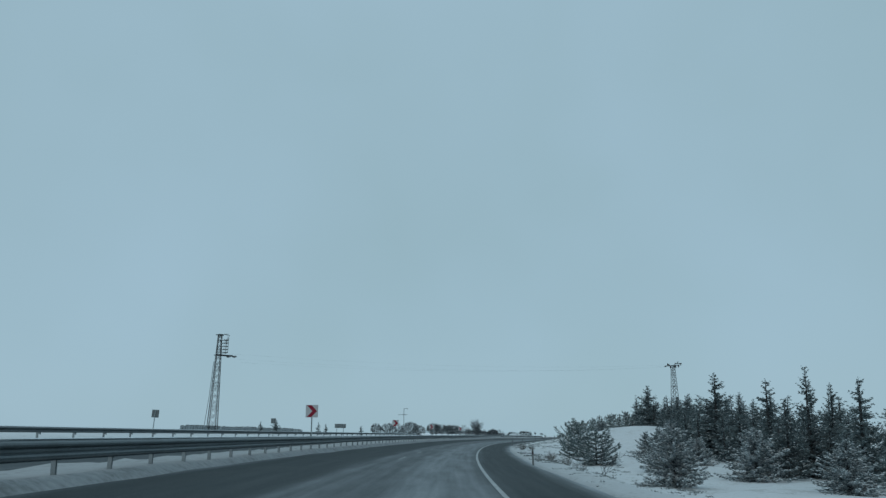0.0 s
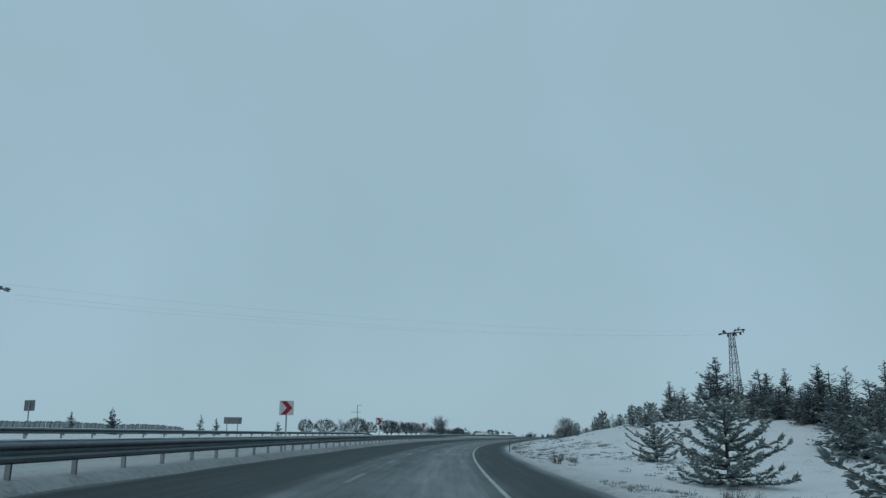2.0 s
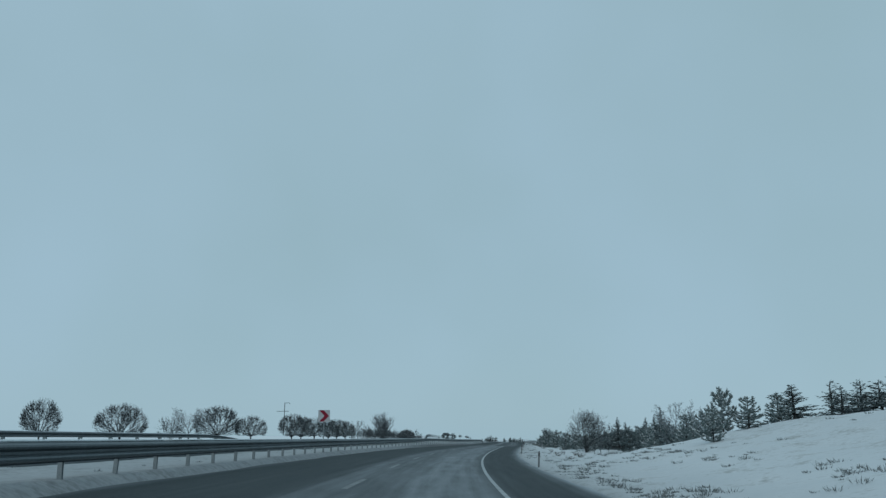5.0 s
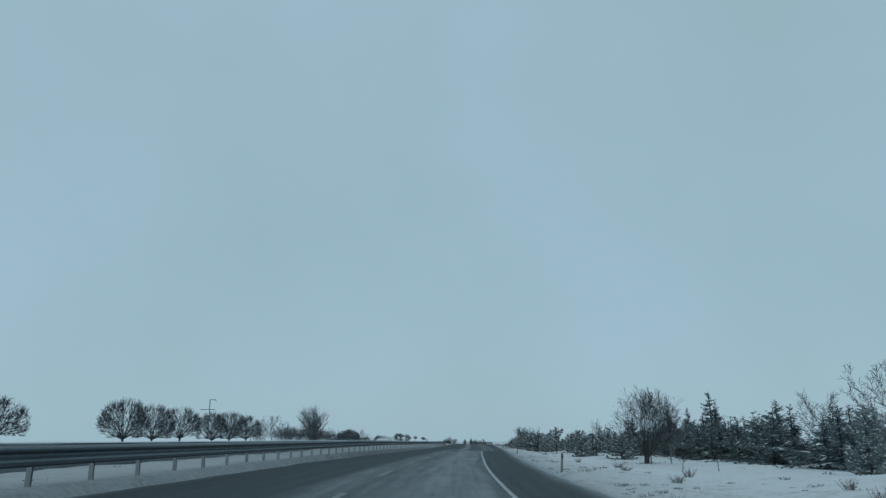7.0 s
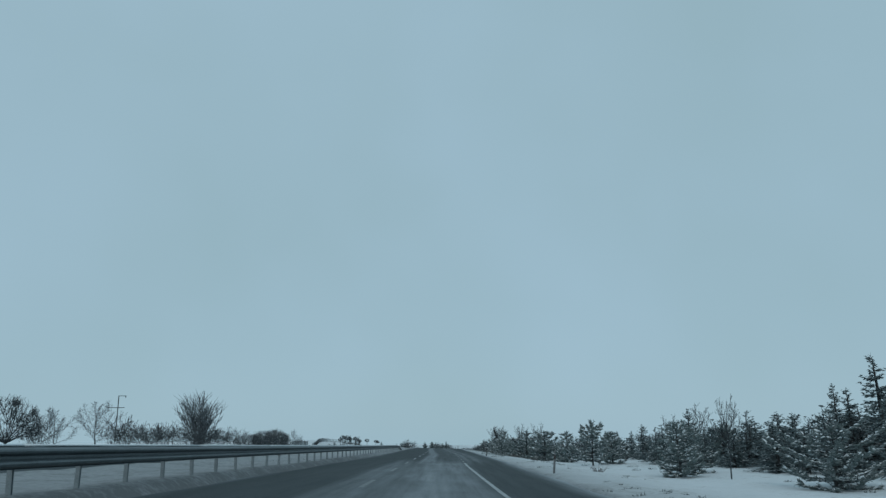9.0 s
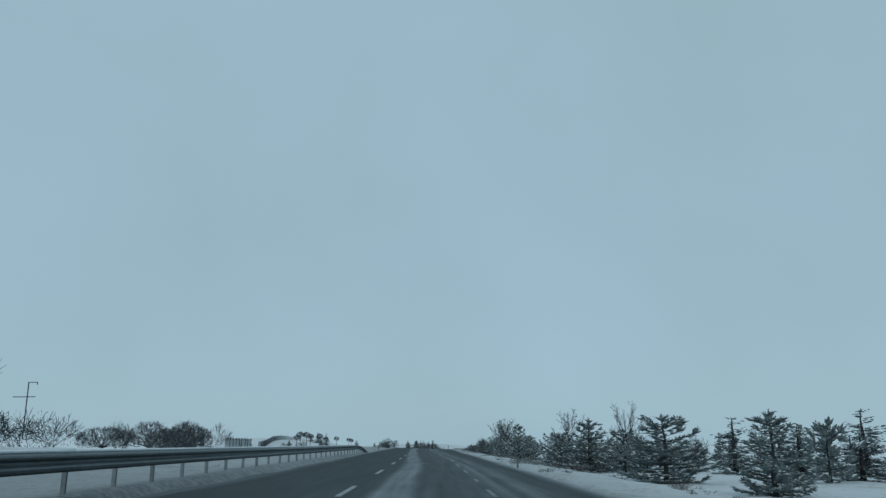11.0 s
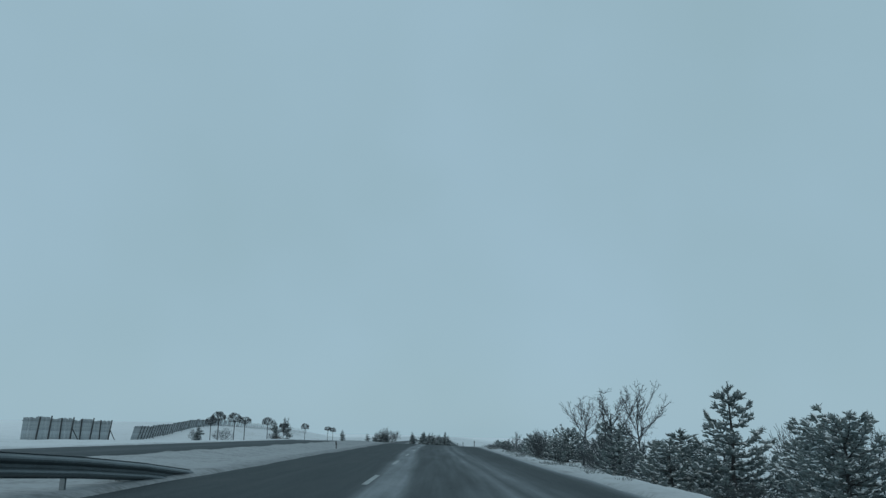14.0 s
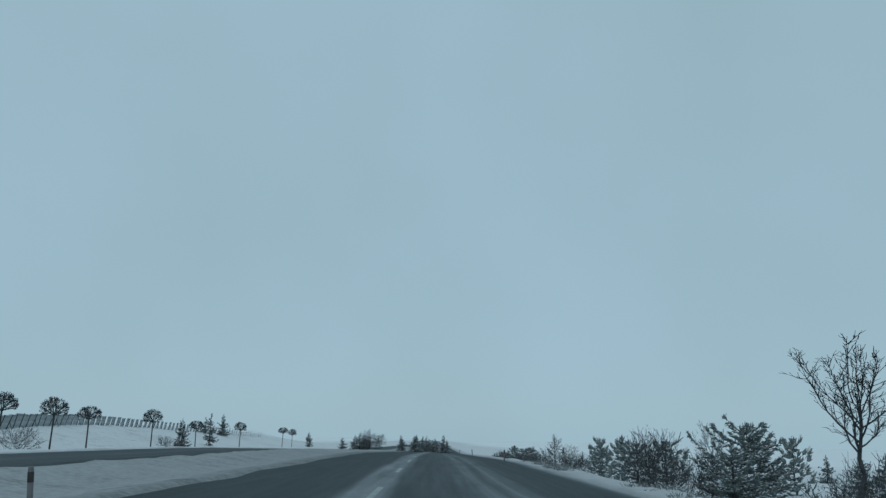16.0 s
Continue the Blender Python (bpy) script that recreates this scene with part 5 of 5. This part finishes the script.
def mop_tree(seed, h, rad, trunk, label, n=27, name="round_tree", stout=0.10):
    """A pollard-like round head: limbs fan out from a short trunk and fork towards an even outline."""
    rng = np.random.RandomState(seed)
    t = thing(name, label, "bare tree")
    wood, limbs, twigs = Geo(), Geo(), Geo()
    top = np.array([rng.randn() * 0.04, rng.randn() * 0.04, trunk])
    wood.tube([(0, 0, -0.1), tuple(top * 0.5), tuple(top)], [stout * 1.1, stout * 0.9, stout], 8)
    part("trunk", wood, M_BARK, t)
    mid, ext = np.array([0, 0, trunk + (h - trunk) * 0.36]), np.array([rad, rad, (h - trunk) * 0.64])

    def rim(d):
        """Where the outline lies from the trunk's top along d."""
        a = np.sum((d / ext) ** 2)
        q = (top - mid) / ext
        b, c = np.sum(d / ext * q), q @ q - 1
        return (-b + math.sqrt(max(b * b - a * c, 0))) / a

    L0, L1, LR, T0, T1, TR = [], [], [], [], [], []

    def run(p, q, r, fine):
        m = 0.5 * (p + q) + rng.randn(3) * 0.018 * np.linalg.norm(q - p) + np.array([0, 0, 0.015 * np.linalg.norm(q - p)])
        for a, b, k in ((p, m, 1.0), (m, q, 0.85)):
            (T0 if fine else L0).append(a), (T1 if fine else L1).append(b), (TR if fine else LR).append(r * k)

    for j in range(n):
        a, el = 2.4 * j + rng.randn() * 0.2, math.asin(min(0.98, 0.26 + 0.74 * (j + 0.5) / n))
        d = np.array([math.cos(a) * math.cos(el), math.sin(a) * math.cos(el), math.sin(el)])
        p1 = top + d * rim(d) * rng.uniform(0.36, 0.46)
        run(top, p1, 0.034, False)
        for _ in range(3):
            d2 = d + rng.randn(3) * 0.16
            d2[2] = max(d2[2], 0.10)
            d2 /= np.linalg.norm(d2)
            p2 = top + d2 * rim(d2) * rng.uniform(0.60, 0.74)
            run(p1, p2, 0.022, False)
            for _ in range(4):
                d3 = d2 + rng.randn(3) * 0.10
                d3[2] = max(d3[2], 0.10)
                d3 /= np.linalg.norm(d3)
                p3 = top + d3 * rim(d3) * rng.uniform(0.78, 0.9)
                run(p2, p3, 0.015, True)
                for _ in range(5):
                    d4 = d3 + rng.randn(3) * 0.07
                    d4[2] = max(d4[2], 0.10)
                    d4 /= np.linalg.norm(d4)
                    T0.append(p3), T1.append(top + d4 * rim(d4) * rng.uniform(0.88, 1.04)), TR.append(0.013)
    limbs.sticks(L0, L1, np.array(LR), np.array(LR) * 0.85, 4)
    tagged(part("branchwood", limbs, M_MOP, t), kind="stuff")
    twigs.sticks(T0, T1, np.array(TR), np.array(TR) * 0.6, 3)
    tagged(part("crown", twigs, M_MOP, t, "leafless twigs"), kind="stuff")
    load = Geo()
    a, b = np.array(L0 + T0[::3]), np.array(L1 + T1[::3])
    keep = (rng.rand(len(a)) < 0.5) & (np.abs((b - a)[:, 2]) < 0.8 * np.linalg.norm(b - a, axis=1))
    a, b = a[keep], b[keep]
    load.blades(a + [0, 0, 0.03], b - a, np.linalg.norm(b - a, axis=1), 0.05)
    tagged(part("snow", load, M_LOAD, t, "snow lying along the branches"), kind="stuff")
    return true_size(t, [twigs])


mops = Stand(
    mop_tree(51, 3.8, 2.3, 0.42, "leafless round-headed tree with a dense fan of twigs"),
    mop_tree(52, 3.7, 2.2, 0.48, "leafless round-headed tree with a dense even crown"),
    mop_tree(53, 3.4, 2.3, 0.36, "low leafless round-headed tree, dense and dark"))
for s, o, h, w in ((220, -28.5, 3.9, 5.2), (234.3, -29.4, 3.2, 4.3), (253.5, -29.6, 4.1, 4.6), (262, -30.6, 4.0, 4.3), (266.8, -29.7, 3.8, 4.7), (277.5, -30, 3.8, 4.0), (284, -30, 4.0, 4.7), (291, -30, 3.8, 4.3), 
                   (186.5, -29, 3.0, 2.8), (198.5, -29, 3.2, 4.4), (378, -31.5, 3.5, 4.8), (402.5, -34.6, 4.3, 5.4), (364, -31, 2.3, 5.0), (392, -33, 3.2, 5.2), (386, -32.5, 2.8, 4.4), (409, -35.2, 3.7, 5.6), (398, -34, 3.2, 4.6)):
    mops.put(s, o, h, w)

bushes = Stand(
    bare_tree(61, 2.4, 1.7, 0.15, 16, 3, "bare_shrub", "dense leafless shrub beside the road", "shrub", 0.25, 0.016, 0.40, stems=6, rise=0.15, snow=0.10, fill=900),
    bare_tree(62, 3.2, 1.7, 0.2, 16, 3, "bare_shrub", "dense leafless shrub with a trace of snow", "shrub", 0.3, 0.017, 0.40, stems=6, rise=0.18, snow=0.10, fill=1000))
low_bushes = Stand(
    bare_tree(63, 2.4, 1.7, 0.15, 12, 2, "bare_shrub", "low dense leafless shrub", "shrub", 0.25, 0.02, 0.40, stems=6, rise=0.15, fill=800),
    bare_tree(64, 2.2, 1.8, 0.15, 12, 2, "bare_shrub", "low dense leafless shrub", "shrub", 0.3, 0.02, 0.40, stems=6, rise=0.15, fill=800))
for s, o, h, w in ((424.5, 12.2, 3.3, 3.6), (432.5, 12.6, 1.7, 1.8), (406, 18, 3.6, 2.8), (455.5, 12.0, 2.6, 3.0), (465, 12, 3.8, 3.6), (498, 12, 3.0, 4.2),
                   (344, 18.5, 2.6, 2.8), (341.5, 17, 2.1, 2.4), (355, 20, 2.6, 2.4), (436, 13.5, 3.0, 3.4), (411, 14, 2.8, 3.2), (463, 12.2, 3.9, 3.2), (454, 12.8, 2.4, 3.0), (418, 13.6, 2.8, 3.2), (443.5, 14.6, 2.6, 2.8)):
    bushes.put(s, o, h, w)
for s, o, h, w in ((209, -29, 2.4, 3.0), (469.0, -28.6, 1.8, 2.6), (495, -27.6, 1.4, 1.8), (602, -15.4, 4.8, 5.5), (604, -13.6, 4.0, 4.6), (471, -33, 1.4, 1.4), (285, 24, 3.6, 3.4), (293, -29, 2.5, 2.4), (364.5, -30, 2.9, 1.4), (367, -30, 2.5, 1.8)):
    bushes.put(s, o, h, w)
for k in range(14):
    low_bushes.put(488 + 8.2 * k, random.uniform(11.6, 15.0), random.uniform(1.7, 2.6), random.uniform(3.0, 4.4), label="low leafless shrub in a far row beside the road")
for k in range(20):
    s = 347 + 1.3 * k if k < 9 else 382 + 8.0 * (k - 9)
    low_bushes.put(s, random.uniform(11.8, 14.6), random.uniform(1.3, 2.0), random.uniform(2.6, 3.6), label="low dark leafless shrub under the verge trees")
for k in range(12):
    s = 310 + 3.7 * k
    low_bushes.put(s, -30.4 + random.uniform(-0.8, 0.8), random.uniform(2.3, 3.0) * (1.15 if s > 380 else 1), random.uniform(4.2, 5.4), label="low leafless hedge shrub in a row along the field")

big = Stand(bare_tree(71, 6.6, 3.2, 0.9, 24, 5, "thicket_tree", "tall many-stemmed leafless thicket tree in snow", "bare tree", 0.45, 0.010, 0.28, stems=8, rise=0.16, fill=1500))
big.put(251.0, 15.2, 6.2, 6.0)


def fan_shrub(seed, h):
    """Many nearly upright stems from one stool, forking once or twice into a fan."""
    rng = np.random.RandomState(seed)
    t = thing("upright_shrub", "tall upright leafless shrub, its stems fanning upwards", "bare tree")
    S, T = Geo(), Geo()
    s0, s1, sr, t0, t1, tr = [], [], [], [], [], []
    for k in range(46):
        a, lean = rng.rand() * 6.283, rng.rand() ** 0.6 * 0.40
        d = np.array([math.cos(a) * lean, math.sin(a) * lean, 1.0])
        ln = h * (1.02 - 0.55 * lean) * rng.uniform(0.75, 1.0) / np.linalg.norm(d)
        p = np.append(rng.randn(2) * 0.22, -0.1)
        pts = [p + d * ln * u + np.append(rng.randn(2) * 0.05 * u, 0) for u in (0, 0.3, 0.6, 0.85)]
        for i in range(3):
            s0.append(pts[i]), s1.append(pts[i + 1]), sr.append(0.026 * (1 - 0.25 * i))
        for i in range(12):
            u = rng.uniform(0.32, 0.95)
            q = p + d * ln * u * 0.9
            e = d + rng.randn(3) * [0.28, 0.28, 0.1]
            t0.append(q), t1.append(q + e * ln * rng.uniform(0.08, 0.20) * (1.2 - 0.5 * u)), tr.append(0.018)
            f = e + rng.randn(3) * 0.2
            t0.append(q + e * ln * 0.08), t1.append(q + e * ln * 0.08 + f * ln * rng.uniform(0.08, 0.16)), tr.append(0.014)
    S.sticks(s0, s1, np.array(sr), np.array(sr) * 0.75, 5)
    tagged(part("branchwood", S, M_PALE, t), kind="stuff")
    T.sticks(t0, t1, np.array(tr), np.array(tr) * 0.5, 3)
    tagged(part("crown", T, M_PALE, t, "leafless twigs"), kind="stuff")
    return true_size(t, [S, T])


upright = Stand(fan_shrub(72, 6.0))
upright.put(338, -31.1, 7.0, 5.4)
sapling = Stand(bare_tree(74, 2.6, 1.2, 0.5, 9, 3, "bare_sapling", "small many-stemmed leafless tree on the snowy verge", "bare tree", 0.35, 0.010, 0.40, stems=3, rise=0.10))
sapling.put(56.0, 10.5, 2.7, 2.6)
for s, o, h, w in ((53.0, 8.6, 0.9, 1.0), (74.5, 8.4, 0.7, 0.9), (437.5, 10.6, 2.6, 1.7), (456.5, 11.0, 3.0, 1.9), (368.0, 14.5, 2.0, 1.6)):
    sapling.put(s, o, h, w)
leaning = Stand(bare_tree(73, 4.2, 1.9, 0.2, 14, 4, "leaning_shrub", "sparse leafless shrub leaning with the wind", "bare tree", 0.5, 0.014, 0.22, stems=5, rise=0.12, lean=(1.0, 0.1)))
leaning.put(414.5, -34.0, 4.4, 5.4, turn=-15)
leaning.put(366.8, -30, 2.6, 1.8, turn=-15)

airy = Stand(
    open_tree(81, 6.0, 1.9, 2.3, "slender dark leafless tree with upswept open branches", 12, 1.0),
    open_tree(82, 5.8, 2.3, 2.2, "dark leafless tree with a wide open crown", 13, 0.8),
    open_tree(83, 5.2, 1.4, 1.7, "thin dark leafless tree with upright twigs", 10, 1.1))
for s, o, h, w in ((351.5, 11.1, 4.9, 2.8), (336.0, 11.8, 4.5, 2.1), (379.0, 24.0, 3.4, 2.4), (352.5, 16.5, 3.0, 1.7), (416, 12.6, 6.4, 3.9), (428, 13.2, 6.7, 4.6), (443.5, 13.6, 6.7, 5.2), (306.5, 20, 4.5, 1.8), (314.5, 25, 5.6, 2.4), (405, 22, 3.5, 1.9), (459, 14, 4.1, 2.2), (516.5, 14.6, 4.2, 2.4), (437, 17, 2.0, 1.4), (238, 17.2, 1.7, 1.3), (240.5, 15.5, 1.3, 0.8), (278.0, 14.9, 4.4, 1.7)):
    airy.put(s, o, h, w)

frosty = Stand(
    open_tree(84, 4.0, 2.1, 0.5, "round leafless tree whitened with frost", 16, 0.7, name="frosted_tree", bark=M_FROST),
    open_tree(85, 3.2, 1.6, 0.3, "sparse leafless shrub whitened with frost", 11, 0.9, name="frosted_tree", bark=M_FROST))
for s, o, h, w, k in ((307.5, -31, 4.1, 4.3, 0), (298, -30, 3.3, 3.2, 1), (212.5, -28.5, 3.3, 4.4, 0), (300, -32, 2.6, 2.6, 1), (228, 24, 6.3, 5.2, 0), (222, 26, 5.0, 4.0, 1), (252, 17.5, 4.0, 3.0, 1), (262.5, 34.5, 6.6, 5.6, 0)):
    frosty.put(s, o, h, w, which=k)

lollies = Stand(
    mop_tree(91, 3.9, 0.95, 2.55, "thin-trunked leafless tree with a small round head of radiating twigs", 15, "lollipop_tree", 0.06),
    mop_tree(92, 3.8, 0.90, 2.60, "slender leafless tree, its small round head flecked with snow", 15, "lollipop_tree", 0.06))
for s, o, h, w in ((464.5, -29.0, 3.2, 1.5), (466, -28.5, 3.9, 1.8), (472, -28, 3.9, 1.9), (478, -28, 3.4, 1.8), (491, -27.5, 3.7, 1.8), (507, -28, 3.2, 1.7), (524, -27, 3.5, 1.7), (550, -26, 3.3, 1.7), (559.5, -26, 3.3, 1.5)):
    lollies.put(s, o, h, w)


# ---- snow fences ----
def fence_panel(seed, width, height, slats, lean, prop):
    """Close-set thin slats on two rails, a dark raking post at the edge, now and then a prop behind it."""
    rng = np.random.RandomState(seed)
    t = thing("snow_fence", "weathered grey slatted snow fence panel on a dark raking post", "fence", "snow fences on the slope")
    for k in range(slats):
        g = Geo()
        g.box(0, 0, 0, width / slats * rng.uniform(0.80, 0.94), 0.025, height * rng.uniform(0.92, 1.0))
        q = part("slat", g, M_WOOD, t)
        q.matrix_basis = pose(-width / 2 + width * (k + 0.5) / slats, rng.uniform(-0.01, 0.01), height * 0.5 + 0.1, 0, lean + rng.randn() * 0.8, 0)
    for z in (0.25, 0.85):
        g = Geo()
        g.box(0, 0.03, height * z + 0.1, width, 0.03, 0.09)
        part("rail", g, M_WOOD, t)
    g = Geo()
    g.box(0, 0, 0, 0.11, 0.07, height * 1.10)
    q = part("post", g, M_BARK, t, "dark raking post")
    q.matrix_basis = pose(width / 2, -0.06, height * 0.52, 0, lean * 1.8, 0)
    if prop:
        g = Geo()
        g.sticks([(width / 2, -0.06, height * 0.65)], [(width / 2 + 0.9, -0.5, -0.05)], 0.045, 0.045, 5)
        part("prop", g, M_BARK, t)
    return t


fences = [fence_panel(101, 1.9, 2.35, 9, 4, True), fence_panel(102, 1.9, 2.25, 8, 3, False), fence_panel(103, 1.9, 2.40, 9, 4, False), fence_panel(104, 1.9, 2.3, 10, 5, False)]
used = set()


def put_fence(k, s, o, turn, tilt, f=1.0, lift=-0.15):
    p = fences[k % 4]
    if p.name in used:
        f /= p.scale[0]
    m = Matrix.Translation(at(s, o, lift)) @ pose(0, 0, 0, tilt, 0, turn) @ Matrix.Diagonal((f, f, f, 1))
    if p.name in used:
        return copy_thing(p, m)
    used.add(p.name)
    p.matrix_basis = m
    return p


for k in range(1, 9):
    put_fence(k + 3, 452.0 - 2.0 * k, -36.3 - 0.10 * k, heading(445) + 90 - 12, random.uniform(-6, 2), 1.04, -0.5)
for k in range(86):
    u = k / 85
    s = 458 + 120 * u
    o = -36 - 5.5 * math.sin(min(1, u * 1.6) * 1.57) + 9 * max(0, u - 0.35)
    turn = heading(450) + 90 + (-14 + 30 * u)
    put_fence(k, s, o, turn, random.uniform(8, 16), 0.72 - 0.24 * min(1.0, 2 * u))
for k in range(66):
    put_fence(k, 102 + 0.79 * k, -37.5 + 0.02 * k, heading(125) + 90, random.uniform(4, 12), 0.42)


# ---- small growth in the snow ----
def tussocks(name, rows, label, mat, width=0.026):
    """Rounded tufts: blades that lean outwards from many small centres, gathered in drifts."""
    rng = np.random.RandomState(7)
    g = Geo()
    P, D, L = [], [], []
    for s0, s1, o0, o1, n, tall, per in rows:
        s, o = rng.uniform(s0, s1, n), o0 + (o1 - o0) * rng.rand(n) ** 1.2
        keep = rough_noise(s * 0.16, o * 0.3, 12) + 0.35 * rough_noise(s * 0.7, o * 0.9, 13) + 0.35 * rng.randn(n) > 0.12
        s, o = s[keep], o[keep]
        x, y = road_xy(s, o)
        z = ground_z(s, o)
        m = len(s)
        size = tall * rng.uniform(0.35, 1.35, m)
        for k in range(per):
            a, r = rng.uniform(0, 6.283, m), rng.rand(m) ** 0.6 * size * 1.1
            P.append(np.stack([x + np.cos(a) * r, y + np.sin(a) * r, z - 0.03], 1))
            out = 0.2 + 0.8 * rng.rand(m)
            D.append(np.stack([np.cos(a) * out + rng.randn(m) * 0.3, np.sin(a) * out + rng.randn(m) * 0.3, np.full(m, 0.75)], 1))
            L.append(size * rng.uniform(0.45, 1.1, m))
    d = np.concatenate(D)
    g.blades(np.concatenate(P), d, np.concatenate(L), width, up=rng.randn(len(d), 3))
    ob = new(name, g.mesh(name, mat))
    return tagged(ob, label, "dry grass", kind="stuff")


tussocks("verge_grass", (
    (0, 480, 5.7, 8.4, 900, 0.11, 14), (40, 215, 6.0, 14, 2300, 0.20, 30), (150, 330, 6, 26, 420, 0.20, 28), (330, 480, 5.9, 12, 900, 0.30, 26), (250, 330, 5.8, 11, 420, 0.16, 22), (356, 388, 7.5, 12.5, 130, 0.55, 40), (40, 330, -12.5, -8.2, 260, 0.10, 10)),
    "frosted tufts of dry grass poking through the thin snow", M_GRASS)


def dry_shrub(seed, label):
    """A low fan of thin dry stems with short side sprigs."""
    rng = np.random.RandomState(seed)
    t = thing("dry_shrub", label, "shrub", "low dry shrubs in the snow")
    g, n = Geo(), 46
    a, r = rng.rand(n) * 6.283, rng.rand(n) ** 0.6 * 0.30
    p = np.stack([np.cos(a) * r, np.sin(a) * r, np.full(n, -0.08)], 1)
    d = np.stack([np.cos(a) * 0.6 + rng.randn(n) * 0.3, np.sin(a) * 0.6 + rng.randn(n) * 0.3, np.ones(n)], 1)
    q = p + d * rng.uniform(0.45, 0.95, (n, 1))
    g.sticks(p, q, 0.011, 0.006, 3)
    part("stem", g, M_DRY, t)
    f = Geo()
    for k in range(9):
        u = rng.uniform(0.25, 1.0, (n, 1))
        f.blades(p + (q - p) * u, d * 0.7 + rng.randn(n, 3) * 0.6, rng.uniform(0.10, 0.24, n), 0.022, rng.randn(n, 3))
    tagged(part("sprig", f, M_DRY, t), kind="stuff")
    return true_size(t, [f])


dry = Stand(dry_shrub(121, "low brown dry shrub standing in the snow"), dry_shrub(122, "thin brown dry shrub frosted on one side"))
for s, o, h, w in ((104.5, 7.0, 1.0, 1.5), (106, 8.2, 0.7, 1.1), (60, 8.4, 1.0, 1.2), (64, 7.6, 0.8, 0.9), (78, 9.0, 0.7, 1.2), (120, 7.4, 0.6, 0.9), (204, 10.5, 0.9, 1.0), (211, 13, 0.8, 0.8), (198, 9, 0.6, 1.1), (219, 9.6, 0.7, 1.0), (226, 12, 0.9, 0.9),
                   (233, 10.2, 0.6, 1.2), (243, 11.5, 0.8, 1.1), (257, 10.4, 0.8, 0.9), (286, 9.6, 0.7, 1.2), (318, 9.2, 0.8, 1.3), (334, 8.4, 0.8, 1.2), (340, 9.4, 0.9, 1.4), (373, 8.0, 0.8, 1.2), (386, 8.2, 0.8, 1.0), (424, 8.6, 0.7, 1.1), (498, -27.2, 1.4, 1.8)):
    dry.put(s, o, h * (0.62 if s > 110 and o > 0 else 0.85), w * 0.8)


# ---- from plan units to metres ----
for ob in list(bpy.data.objects):
    if ob.parent is None and ob.type in ("MESH", "EMPTY"):
        ob.matrix_basis = Matrix.Scale(UNIT, 4) @ ob.matrix_basis
